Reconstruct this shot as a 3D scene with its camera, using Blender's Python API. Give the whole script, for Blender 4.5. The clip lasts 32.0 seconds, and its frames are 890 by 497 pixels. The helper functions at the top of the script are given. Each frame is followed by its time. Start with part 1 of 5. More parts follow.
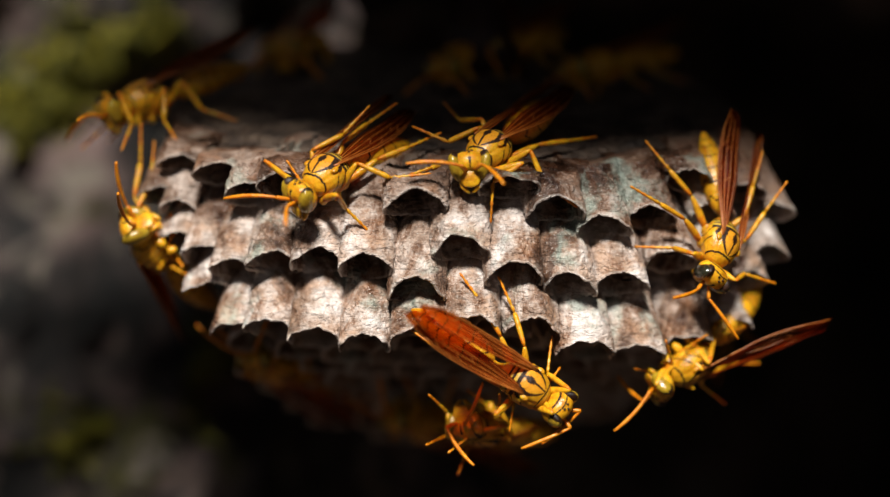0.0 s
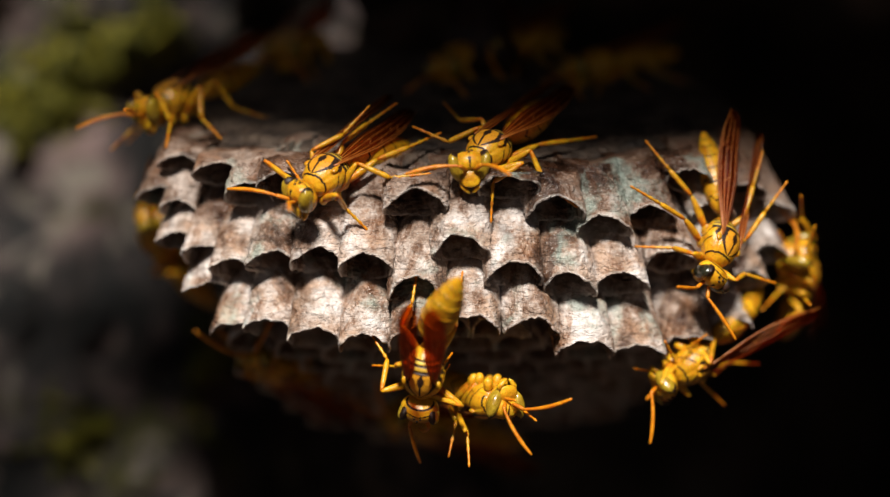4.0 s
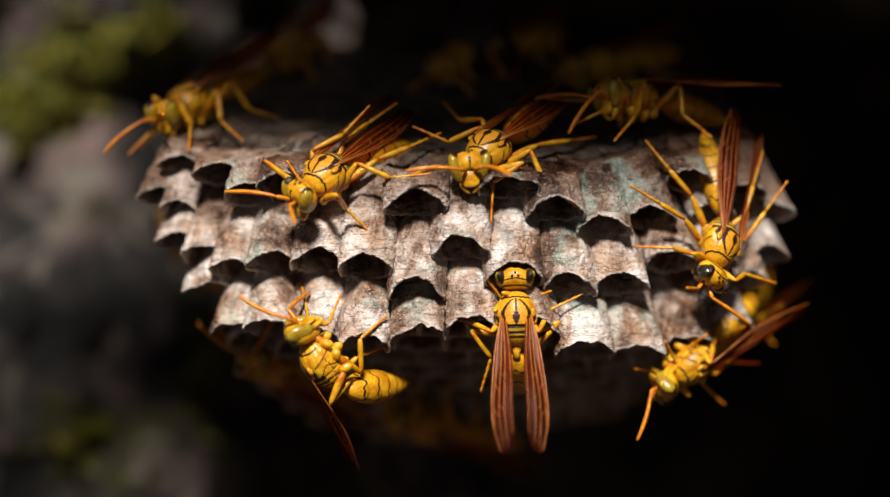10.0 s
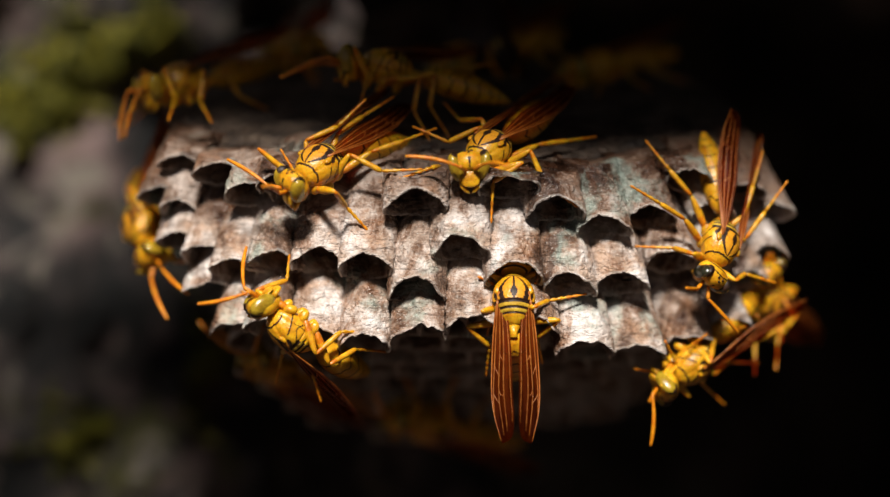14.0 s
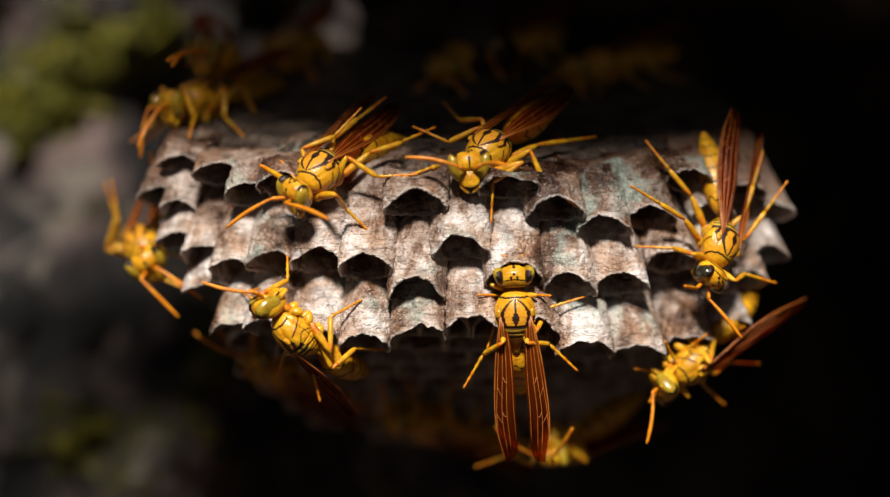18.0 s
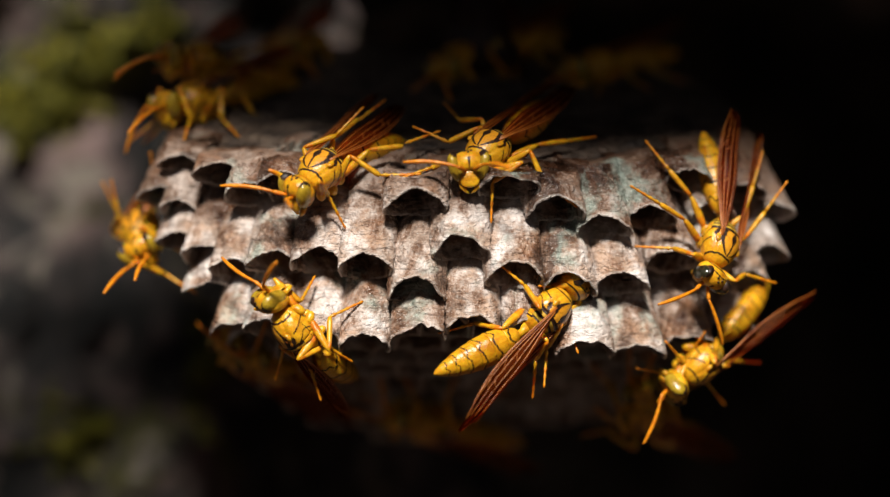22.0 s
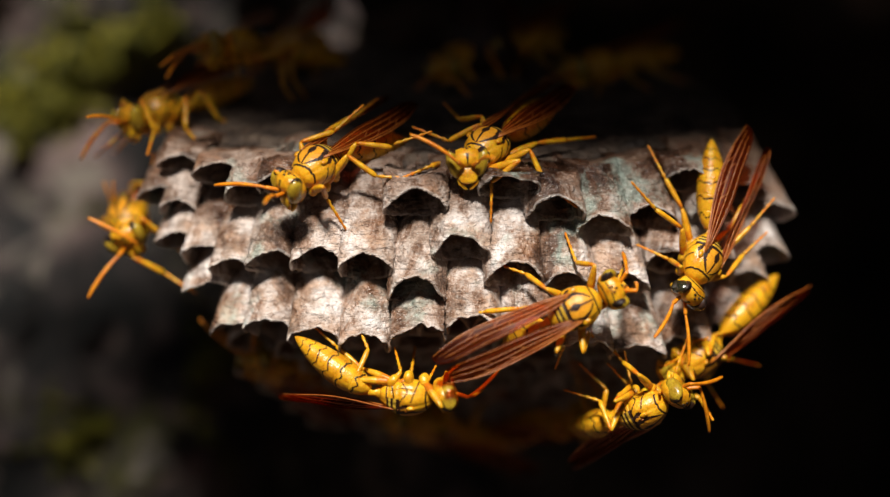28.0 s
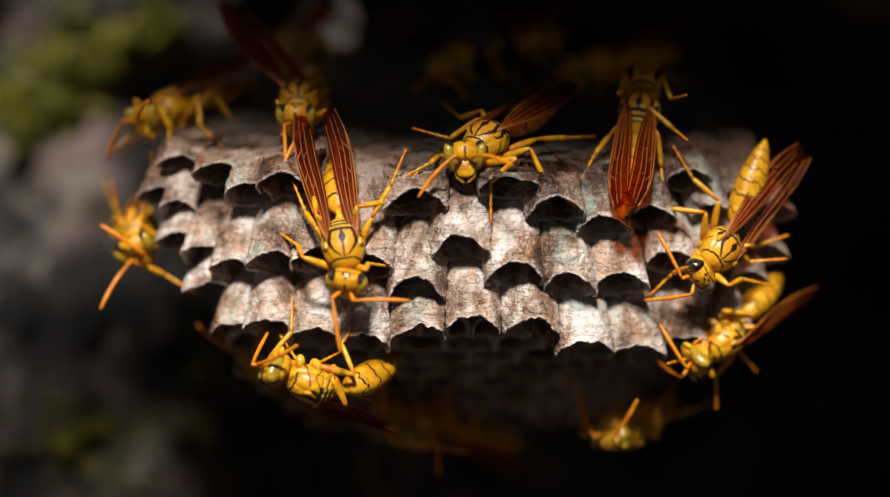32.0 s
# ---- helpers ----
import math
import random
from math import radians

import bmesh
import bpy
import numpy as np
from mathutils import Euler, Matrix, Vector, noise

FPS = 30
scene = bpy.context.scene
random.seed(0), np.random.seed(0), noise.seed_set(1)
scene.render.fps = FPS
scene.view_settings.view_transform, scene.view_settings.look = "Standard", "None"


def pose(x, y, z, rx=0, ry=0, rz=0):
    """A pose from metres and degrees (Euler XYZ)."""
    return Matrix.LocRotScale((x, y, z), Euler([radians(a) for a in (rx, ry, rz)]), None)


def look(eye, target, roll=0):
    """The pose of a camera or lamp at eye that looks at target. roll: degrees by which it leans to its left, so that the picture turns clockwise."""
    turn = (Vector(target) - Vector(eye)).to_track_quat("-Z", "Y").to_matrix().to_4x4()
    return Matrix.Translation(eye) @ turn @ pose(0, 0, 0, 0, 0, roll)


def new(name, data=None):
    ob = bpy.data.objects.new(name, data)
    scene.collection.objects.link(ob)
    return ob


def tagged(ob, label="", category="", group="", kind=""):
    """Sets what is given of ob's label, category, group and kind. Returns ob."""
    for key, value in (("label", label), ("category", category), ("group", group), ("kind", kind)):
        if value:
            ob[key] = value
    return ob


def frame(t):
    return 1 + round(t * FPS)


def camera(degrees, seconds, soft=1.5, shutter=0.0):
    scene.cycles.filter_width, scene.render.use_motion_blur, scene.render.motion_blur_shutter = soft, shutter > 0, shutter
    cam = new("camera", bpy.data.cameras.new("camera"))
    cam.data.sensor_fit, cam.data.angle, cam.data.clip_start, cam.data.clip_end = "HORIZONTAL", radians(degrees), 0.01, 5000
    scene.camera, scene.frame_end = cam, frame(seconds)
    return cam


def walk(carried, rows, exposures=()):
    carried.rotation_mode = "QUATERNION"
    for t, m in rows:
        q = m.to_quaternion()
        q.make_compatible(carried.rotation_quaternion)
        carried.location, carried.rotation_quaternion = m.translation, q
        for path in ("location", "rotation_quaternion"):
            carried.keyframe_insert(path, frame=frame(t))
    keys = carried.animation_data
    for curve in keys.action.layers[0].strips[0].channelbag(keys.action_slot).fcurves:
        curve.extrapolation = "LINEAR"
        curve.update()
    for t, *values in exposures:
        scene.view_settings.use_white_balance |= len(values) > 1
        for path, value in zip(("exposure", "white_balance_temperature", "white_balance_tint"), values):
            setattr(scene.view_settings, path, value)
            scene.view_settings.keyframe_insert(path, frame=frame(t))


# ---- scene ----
# Plan unit: one sixteenth of a millimetre, on the upright plane y = 0 through the front of the comb.
D = 0.330          # from the lens to that plane
UNIT = 1.0 / 16000
MM = 0.001
cam = camera(2 * math.degrees(math.atan(784 * UNIT / D)), 32.0, soft=1.35)
cam.data.dof.use_dof = True
cam.data.dof.focus_distance = D - 0.001
cam.data.dof.aperture_fstop = 7.0
STAND = look((0, -D, 0), (0, 0, 0))
walk(cam, [(0.0, STAND), (32.0, STAND)])
scene.view_settings.exposure = 0.82

# ---------------------------------------------------------------- light
SUN_UP, SUN_SIDE = 42.0, -4.0     # degrees above the level, and to the side of the lens
world = bpy.data.worlds.new("sky")
scene.world = world
world.use_nodes = True
wn = world.node_tree
sky = wn.nodes.new("ShaderNodeTexSky")
sky.sky_type = "NISHITA"
sky.sun_disc = False
sky.sun_elevation = radians(SUN_UP)
sky.sun_rotation = radians(180 - SUN_SIDE)
wn.links.new(sky.outputs[0], wn.nodes["Background"].inputs[0])
wn.nodes["Background"].inputs[1].default_value = 0.0075
sun = new("sun", bpy.data.lights.new("sun", "SUN"))
sun.data.energy = 4.1
sun.data.angle = radians(8.5)
sun.data.color = (1.0, 0.945, 0.865)
SUN_FROM = Vector((math.sin(radians(SUN_SIDE)) * math.cos(radians(SUN_UP)),
                   -math.cos(radians(SUN_SIDE)) * math.cos(radians(SUN_UP)), math.sin(radians(SUN_UP))))
sun.matrix_world = look(SUN_FROM, (0, 0, 0))


# ---------------------------------------------------------------- materials
def material(name):
    m = bpy.data.materials.new(name)
    m.use_nodes = True
    return m, m.node_tree.nodes, m.node_tree.links, m.node_tree.nodes["Principled BSDF"]


def ramp(nodes, links, src, stops):
    r = nodes.new("ShaderNodeValToRGB")
    while len(r.color_ramp.elements) < len(stops):
        r.color_ramp.elements.new(0.5)
    for e, (p, c) in zip(r.color_ramp.elements, stops):
        e.position, e.color = p, (*c, 1)
    links.new(src, r.inputs[0])
    return r.outputs[0]


def mixed(nodes, links, fac, a, b, how="MIX"):
    x = nodes.new("ShaderNodeMix")
    x.data_type, x.blend_type = "RGBA", how
    for slot, v in ((0, fac), (6, a), (7, b)):
        if hasattr(v, "is_linked"):
            links.new(v, x.inputs[slot])
        else:
            x.inputs[slot].default_value = v if slot == 0 else (*v, 1)
    return x.outputs[2]


def noise_of(nodes, links, scale, detail=4.0, rough=0.55, stretch=None, coord="Object", distort=0.0):
    tc = nodes.new("ShaderNodeTexCoord")
    n = nodes.new("ShaderNodeTexNoise")
    n.inputs["Scale"].default_value = scale
    n.inputs["Detail"].default_value = detail
    n.inputs["Roughness"].default_value = rough
    n.inputs["Distortion"].default_value = distort
    if stretch:
        mp = nodes.new("ShaderNodeMapping")
        mp.inputs["Scale"].default_value = stretch
        links.new(tc.outputs[coord], mp.inputs[0])
        links.new(mp.outputs[0], n.inputs["Vector"])
    else:
        links.new(tc.outputs[coord], n.inputs["Vector"])
    return n.outputs[0]


def bumped(nodes, links, bsdf, height, strength, distance):
    b = nodes.new("ShaderNodeBump")
    b.inputs["Strength"].default_value = strength
    b.inputs["Distance"].default_value = distance
    links.new(height, b.inputs["Height"])
    links.new(b.outputs[0], bsdf.inputs["Normal"])


def make_paper(name="grey_paper", pale=0.0):
    m, n, l, b = material(name)
    big = noise_of(n, l, 230, 7, 0.66, (1, 1, 0.7))
    c = ramp(n, l, big, [(0.33, (0.11, 0.058, 0.036)), (0.42, (0.36, 0.26, 0.20)), (0.50, (0.61, 0.525, 0.475)), (0.60, (0.79, 0.735, 0.71))])
    layers = noise_of(n, l, 480, 4, 0.65, (0.5, 0.5, 3.4), "Object", 0.3)      # growth layers, laid round the cells
    c = mixed(n, l, 0.6, c, ramp(n, l, layers, [(0.36, (0.42, 0.34, 0.29)), (0.47, (0.92, 0.89, 0.87)), (0.60, (1, 1, 1))]), "MULTIPLY")
    warm = ramp(n, l, noise_of(n, l, 300, 5, 0.6), [(0.48, (0, 0, 0)), (0.62, (0.75, 0.75, 0.75))])
    c = mixed(n, l, warm, c, (0.44, 0.265, 0.165))
    wet = noise_of(n, l, 105, 7, 0.7, (1.3, 1.3, 0.55), "Object", 0.6)           # damp, darker paper
    c = mixed(n, l, 0.92, c, ramp(n, l, wet, [(0.49, (1, 1, 1)), (0.56, (0.48, 0.34, 0.25)), (0.64, (0.14, 0.085, 0.06))]), "MULTIPLY")
    tc, sep, mr = n.new("ShaderNodeTexCoord"), n.new("ShaderNodeSeparateXYZ"), n.new("ShaderNodeMapRange")
    l.new(tc.outputs["Object"], sep.inputs[0])
    mr.inputs["From Min"].default_value, mr.inputs["From Max"].default_value = 0.002, 0.0100
    l.new(sep.outputs[2], mr.inputs[0])
    side_shade = n.new("ShaderNodeMapRange")
    side_shade.inputs["From Min"].default_value, side_shade.inputs["From Max"].default_value = -0.014, 0.004
    l.new(sep.outputs[0], side_shade.inputs[0])
    brown = mixed(n, l, side_shade.outputs[0], (0.62, 0.52, 0.45), (0.27, 0.175, 0.115))
    c = mixed(n, l, mr.outputs[0], c, mixed(n, l, 1.0, c, brown, "MULTIPLY"))   # older, browner paper higher up, plus painted overhang shade, darkest on one side
    teal = ramp(n, l, noise_of(n, l, 112, 6, 0.65), [(0.57, (0, 0, 0)), (0.66, (0.6, 0.6, 0.6))])
    c = mixed(n, l, teal, c, (0.36, 0.48, 0.43))
    c = mixed(n, l, pale, c, (0.88, 0.86, 0.82))                              # paler at the lips
    crumbs = noise_of(n, l, 900, 6, 0.7, (0.8, 0.8, 1.6))
    c = mixed(n, l, 0.42, c, ramp(n, l, crumbs, [(0.36, (0.20, 0.15, 0.12)), (0.46, (0.74, 0.70, 0.68)), (0.55, (1, 1, 1))]), "MULTIPLY")
    # Pale dots in the colour stand in for glints on the grain.
    glint_specks = ramp(n, l, noise_of(n, l, 5200, 2, 0.6), [(0.64, (0, 0, 0)), (0.74, (0.5, 0.5, 0.5))])
    c = mixed(n, l, glint_specks, c, (0.90, 0.88, 0.85))
    l.new(c, b.inputs["Base Color"])
    l.new(ramp(n, l, wet, [(0.44, (0.60, 0.60, 0.60)), (0.58, (0.24, 0.24, 0.24))]), b.inputs["Roughness"])
    b.inputs["Specular IOR Level"].default_value = 0.6
    lumps = noise_of(n, l, 430, 4, 0.52, (1.0, 1.0, 1.5), "Object", 0.5)
    ridges = noise_of(n, l, 850, 4, 0.6, (0.75, 0.75, 1.9), "Object", 1.2)
    grains = noise_of(n, l, 2600, 2, 0.5)
    bumped(n, l, b, mixed(n, l, 0.16, mixed(n, l, 0.36, lumps, ridges), grains), 1.0, 0.0019)
    return m


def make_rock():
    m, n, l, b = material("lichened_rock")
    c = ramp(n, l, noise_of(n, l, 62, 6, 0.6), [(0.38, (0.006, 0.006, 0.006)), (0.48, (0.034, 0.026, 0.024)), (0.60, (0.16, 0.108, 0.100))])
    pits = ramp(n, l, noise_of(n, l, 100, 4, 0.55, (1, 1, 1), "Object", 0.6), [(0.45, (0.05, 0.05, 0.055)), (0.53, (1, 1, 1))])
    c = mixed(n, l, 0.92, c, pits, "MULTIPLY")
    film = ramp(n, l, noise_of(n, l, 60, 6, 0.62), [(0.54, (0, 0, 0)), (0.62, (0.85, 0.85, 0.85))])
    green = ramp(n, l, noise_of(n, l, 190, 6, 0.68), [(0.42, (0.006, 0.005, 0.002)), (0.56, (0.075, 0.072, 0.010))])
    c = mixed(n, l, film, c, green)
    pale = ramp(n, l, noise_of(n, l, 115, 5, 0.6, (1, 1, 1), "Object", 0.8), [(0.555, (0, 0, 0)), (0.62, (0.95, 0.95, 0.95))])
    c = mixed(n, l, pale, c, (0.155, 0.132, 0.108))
    l.new(c, b.inputs["Base Color"])
    b.inputs["Roughness"].default_value = 0.9
    bumped(n, l, b, noise_of(n, l, 300, 6, 0.7), 0.8, 0.003)
    return m


def make_moss():
    m, n, l, b = material("yellow_green_moss")
    info = n.new("ShaderNodeNewGeometry")
    l.new(ramp(n, l, info.outputs["Random Per Island"], [(0.0, (0.040, 0.042, 0.003)), (0.5, (0.12, 0.115, 0.006)), (1.0, (0.24, 0.205, 0.012))]), b.inputs["Base Color"])
    b.inputs["Roughness"].default_value = 0.8
    return m


def make_earth():
    m, n, l, b = material("low_bounce_earth")
    # Kept dark so the unseen ground bounces little light under the comb.
    c = ramp(n, l, noise_of(n, l, 6, 7, 0.65), [(0.35, (0.026, 0.014, 0.008)), (0.65, (0.060, 0.032, 0.018))])
    l.new(c, b.inputs["Base Color"])
    b.inputs["Roughness"].default_value = 0.95
    bumped(n, l, b, noise_of(n, l, 60, 5, 0.7), 0.6, 0.01)
    return m


def make_roof_paper():
    m, n, l, b = material("weathered_shaded_paper")
    # Weathered brown, taken darker so the colour carries some of the roof's shade.
    c = ramp(n, l, noise_of(n, l, 260, 6, 0.65, (1, 1, 2)), [(0.35, (0.018, 0.011, 0.008)), (0.5, (0.065, 0.042, 0.029)), (0.68, (0.17, 0.12, 0.085))])
    l.new(c, b.inputs["Base Color"])
    b.inputs["Roughness"].default_value = 0.7
    bumped(n, l, b, noise_of(n, l, 900, 2.5, 0.45), 0.9, 0.0012)
    return m


def make_shell(name, low, high, rough=0.34, scale=900, spec=0.5, coat=0.0, glow=0.0):
    m, n, l, b = material(name)
    c = ramp(n, l, noise_of(n, l, scale, 4, 0.6), [(0.32, low), (0.66, high)])
    cloud = ramp(n, l, noise_of(n, l, 420, 3, 0.5), [(0.30, (0.62, 0.46, 0.35)), (0.52, (1, 1, 1))])
    c = mixed(n, l, 0.8, c, cloud, "MULTIPLY")
    pits = ramp(n, l, noise_of(n, l, 7000, 2, 0.5), [(0.30, (0.55, 0.45, 0.4)), (0.45, (1, 1, 1))])
    c = mixed(n, l, 0.7, c, pits, "MULTIPLY")
    l.new(c, b.inputs["Base Color"])
    b.inputs["Roughness"].default_value = rough
    b.inputs["Specular IOR Level"].default_value = spec
    b.inputs["Subsurface Weight"].default_value = glow
    b.inputs["Subsurface Radius"].default_value = (1.0, 0.30, 0.04)
    b.inputs["Subsurface Scale"].default_value = 0.0007
    b.inputs["Coat Weight"].default_value = coat
    b.inputs["Coat Roughness"].default_value = 0.12
    bumped(n, l, b, noise_of(n, l, 2600, 2.5, 0.5), 0.6, 0.00016)
    return m


def make_wing():
    m, n, l, b = material("amber_wing")
    streak = noise_of(n, l, 1100, 3, 0.5, (1.0, 0.10, 1.0))
    tc, sep, along = n.new("ShaderNodeTexCoord"), n.new("ShaderNodeSeparateXYZ"), n.new("ShaderNodeMapRange")
    l.new(tc.outputs["Object"], sep.inputs[0])
    along.inputs["From Min"].default_value, along.inputs["From Max"].default_value = -0.002, -0.0150
    l.new(sep.outputs[1], along.inputs[0])                                     # 0 at the root, 1 at the clearer tip
    c = ramp(n, l, streak, [(0.34, (0.05, 0.006, 0.001)), (0.5, (0.13, 0.018, 0.002)), (0.66, (0.24, 0.048, 0.004))])
    l.new(mixed(n, l, along.outputs[0], mixed(n, l, 0.3, c, (0.34, 0.115, 0.015)), c), b.inputs["Base Color"])
    b.inputs["Roughness"].default_value = 0.34
    b.inputs["Specular IOR Level"].default_value = 0.16
    clear = n.new("ShaderNodeBsdfTransparent")
    l.new(mixed(n, l, along.outputs[0], (0.78, 0.24, 0.03), (0.70, 0.34, 0.14)), clear.inputs[0])
    thin = n.new("ShaderNodeBsdfTranslucent")
    thin.inputs[0].default_value = (0.36, 0.07, 0.008, 1)
    m1, m2 = n.new("ShaderNodeMixShader"), n.new("ShaderNodeMixShader")
    m1.inputs[0].default_value = 0.35
    l.new(b.outputs[0], m1.inputs[1])
    l.new(thin.outputs[0], m1.inputs[2])
    l.new(ramp(n, l, along.outputs[0], [(0.0, (0.48, 0.48, 0.48)), (0.5, (0.68, 0.68, 0.68)), (1.0, (0.90, 0.90, 0.90))]), m2.inputs[0])
    l.new(m1.outputs[0], m2.inputs[1])
    l.new(clear.outputs[0], m2.inputs[2])
    l.new(m2.outputs[0], n["Material Output"].inputs[0])
    return m


PAPER, LIP_PAPER = make_paper(), make_paper("pale_lip_paper", 0.22)
ROCK, WING, OLD_SHADED_PAPER, EARTH, MOSS = make_rock(), make_wing(), make_roof_paper(), make_earth(), make_moss()
YELLOW = make_shell("yellow_shell", (0.54, 0.232, 0.006), (0.72, 0.39, 0.015), 0.33, 900, 0.5, 0.0, 0.25)
ORANGE = make_shell("orange_shell", (0.54, 0.150, 0.004), (0.70, 0.27, 0.009), 0.36, 900, 0.42, 0.0, 0.25)
LANE = make_shell("amber_shell", (0.54, 0.19, 0.008), (0.68, 0.32, 0.020), 0.38, 900, 0.4)
PALE = make_shell("pale_yellow_shell", (0.52, 0.32, 0.02), (0.66, 0.44, 0.05), 0.50, 900, 0.36)
DARK = make_shell("dark_brown_shell", (0.010, 0.005, 0.003), (0.040, 0.013, 0.005), 0.5, 900, 0.3)
EYE = make_shell("dark_eye", (0.010, 0.012, 0.008), (0.030, 0.028, 0.014), 0.16, 2600, 0.6, 0.6)
OLIVE = make_shell("olive_eye", (0.26, 0.165, 0.010), (0.42, 0.28, 0.022), 0.25, 2600, 0.5, 0.3)
VEIN = make_shell("vein_amber", (0.26, 0.065, 0.010), (0.42, 0.135, 0.022), 0.35)


# ---------------------------------------------------------------- building helpers
def grid_mesh(name, rows, closed=True, mats=(), pick=None, cap0=False, cap1=False):
    """A mesh from rings of points; pick(i, j) gives the material of a face."""
    me = bpy.data.meshes.new(name)
    n = len(rows[0])
    verts = [tuple(p) for r in rows for p in r]
    faces, slots = [], []
    for i in range(len(rows) - 1):
        for j in range(n if closed else n - 1):
            k = (j + 1) % n
            faces.append((i * n + j, i * n + k, (i + 1) * n + k, (i + 1) * n + j))
            slots.append(pick(i, j) if pick else 0)
    if cap0:
        faces.append(tuple(reversed(range(n))))
        slots.append(slots[0])
    if cap1:
        faces.append(tuple((len(rows) - 1) * n + j for j in range(n)))
        slots.append(slots[-1])
    me.from_pydata(verts, [], faces)
    for m in mats:
        me.materials.append(m)
    me.polygons.foreach_set("material_index", slots)
    me.polygons.foreach_set("use_smooth", [True] * len(faces))
    bm = bmesh.new()
    bm.from_mesh(me)
    bmesh.ops.recalc_face_normals(bm, faces=bm.faces)
    bm.to_mesh(me)
    bm.free()
    me.update()
    return me


def merge(name, meshes, mats):
    """Joins several meshes that make one part; their slots index mats."""
    me = bpy.data.meshes.new(name)
    bm = bmesh.new()
    for x in meshes:
        bm.from_mesh(x)
    bm.to_mesh(me)
    bm.free()
    for m in mats:
        me.materials.append(m)
    me.update()
    return me


def part(name, me, parent, m=None, label=""):
    ob = new(name, me)
    ob.parent = parent
    if m is not None:
        ob.matrix_basis = m
    if label:
        ob["label"] = label
    return ob


def fbm(p, scale, seed=0.0, depth=4):
    return noise.fractal(Vector(p) * scale + Vector((seed, seed * 1.7, -seed)), 1.0, 2.0, depth)


def spot(u, v, y=0.0):
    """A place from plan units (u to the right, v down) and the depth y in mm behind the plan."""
    s = (D + y * 0.001) / D
    return Vector(((u - 784) * UNIT * s, y * 0.001, (438 - v) * UNIT * s))


# ---------------------------------------------------------------- rock hollow
def rock_sheet(name, n, m, at, label):
    rows = [[at(i / (n - 1), j / (m - 1)) for j in range(m)] for i in range(n)]
    ob = new(name, grid_mesh(name, rows, False, [ROCK]))
    return tagged(ob, label, "rock", kind="structure")


def back_rock(a, b):
    """The hollow's wall: aslant on one side, then far back, out of the light, behind the comb."""
    z = -0.30 + 0.62 * b
    if a < 0.75:
        q = a / 0.75
        x, y = -0.20 + 0.205 * q, 0.005 + 0.080 * q
        push = Vector((0.6, -0.8, 0))
    else:
        q = (a - 0.75) / 0.25
        x, y = 0.005 + 0.55 * q ** 1.5, 0.085 + 0.23 * min(1, q * 3)
        push = Vector((0.3, -0.9, 0))
    p = Vector((x, y, z))
    return p + push * (fbm(p, 24, 3.0, 5) * 0.014 + fbm(p, 110, 8.0, 4) * 0.0055)


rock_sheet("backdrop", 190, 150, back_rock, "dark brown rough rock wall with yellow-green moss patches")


def moss_patch(a0, b0, wide, high, count, seed):
    """A cushion of moss on the hollow's wall: many small pointed leaves that stand off the rock."""
    rng = random.Random(seed)
    verts, faces = [], []
    for _ in range(count):
        p = back_rock(min(0.74, max(0.0, a0 + rng.gauss(0, wide))), min(1.0, max(0.0, b0 + rng.gauss(0, high))))
        tip = Vector((0.6 + rng.gauss(0, 0.5), -0.8 + rng.gauss(0, 0.4), 0.3 + rng.gauss(0, 0.5))).normalized()
        side = tip.cross(Vector((rng.gauss(0, 1), rng.gauss(0, 1), rng.gauss(0, 1)))).normalized()
        size = rng.uniform(0.0012, 0.0030)
        k = len(verts)
        verts += [p - tip * 0.001 + side * size * 0.35, p - tip * 0.001 - side * size * 0.35, p + tip * size * 1.3, p + tip * size * 0.4 + side.cross(tip) * size * 0.3]
        faces += [(k, k + 3, k + 2), (k + 3, k + 1, k + 2), (k, k + 1, k + 3)]
    me = bpy.data.meshes.new("moss_patch")
    me.from_pydata([tuple(v) for v in verts], [], faces)
    me.materials.append(MOSS)
    tagged(new("moss_patch", me), "yellow-green moss cushion growing on the dark rock wall", "moss", "moss on the rock", "stuff")


def wall_at(u, v):
    """Which part of the hollow's wall lies behind a place of the plan."""
    best = None
    for i in range(76):
        for j in range(80):
            a, b = 0.74 * i / 75, 0.28 + 0.42 * j / 79
            p = back_rock(a, b)
            k = D / (D + p.y) / UNIT
            gap = math.hypot(784 + p.x * k - u, 438 - p.z * k - v)
            if best is None or gap < best[0]:
                best = (gap, a, b)
    return best[1:]


for k, (u, v, wide, high, count) in enumerate(((155, 112, 0.0085, 0.0036, 290), (22, 182, 0.0070, 0.0036, 200), (95, 215, 0.010, 0.0035, 110), (265, 40, 0.008, 0.0045, 110), (115, 785, 0.010, 0.004, 90), (350, 690, 0.004, 0.007, 60))):
    moss_patch(*wall_at(u, v), wide, high, count, k)


def over_end(y):
    """Where the overhang ends on the open side, set to shape light on the wall."""
    return 0.0047 + float(np.interp(y + 0.013, (-0.08, -0.058, -0.045, -0.02, 0.0, 0.015, 0.032, 0.08, 0.2), (-0.098, -0.090, -0.046, -0.050, -0.040, -0.018, -0.017, -0.017, -0.017)))


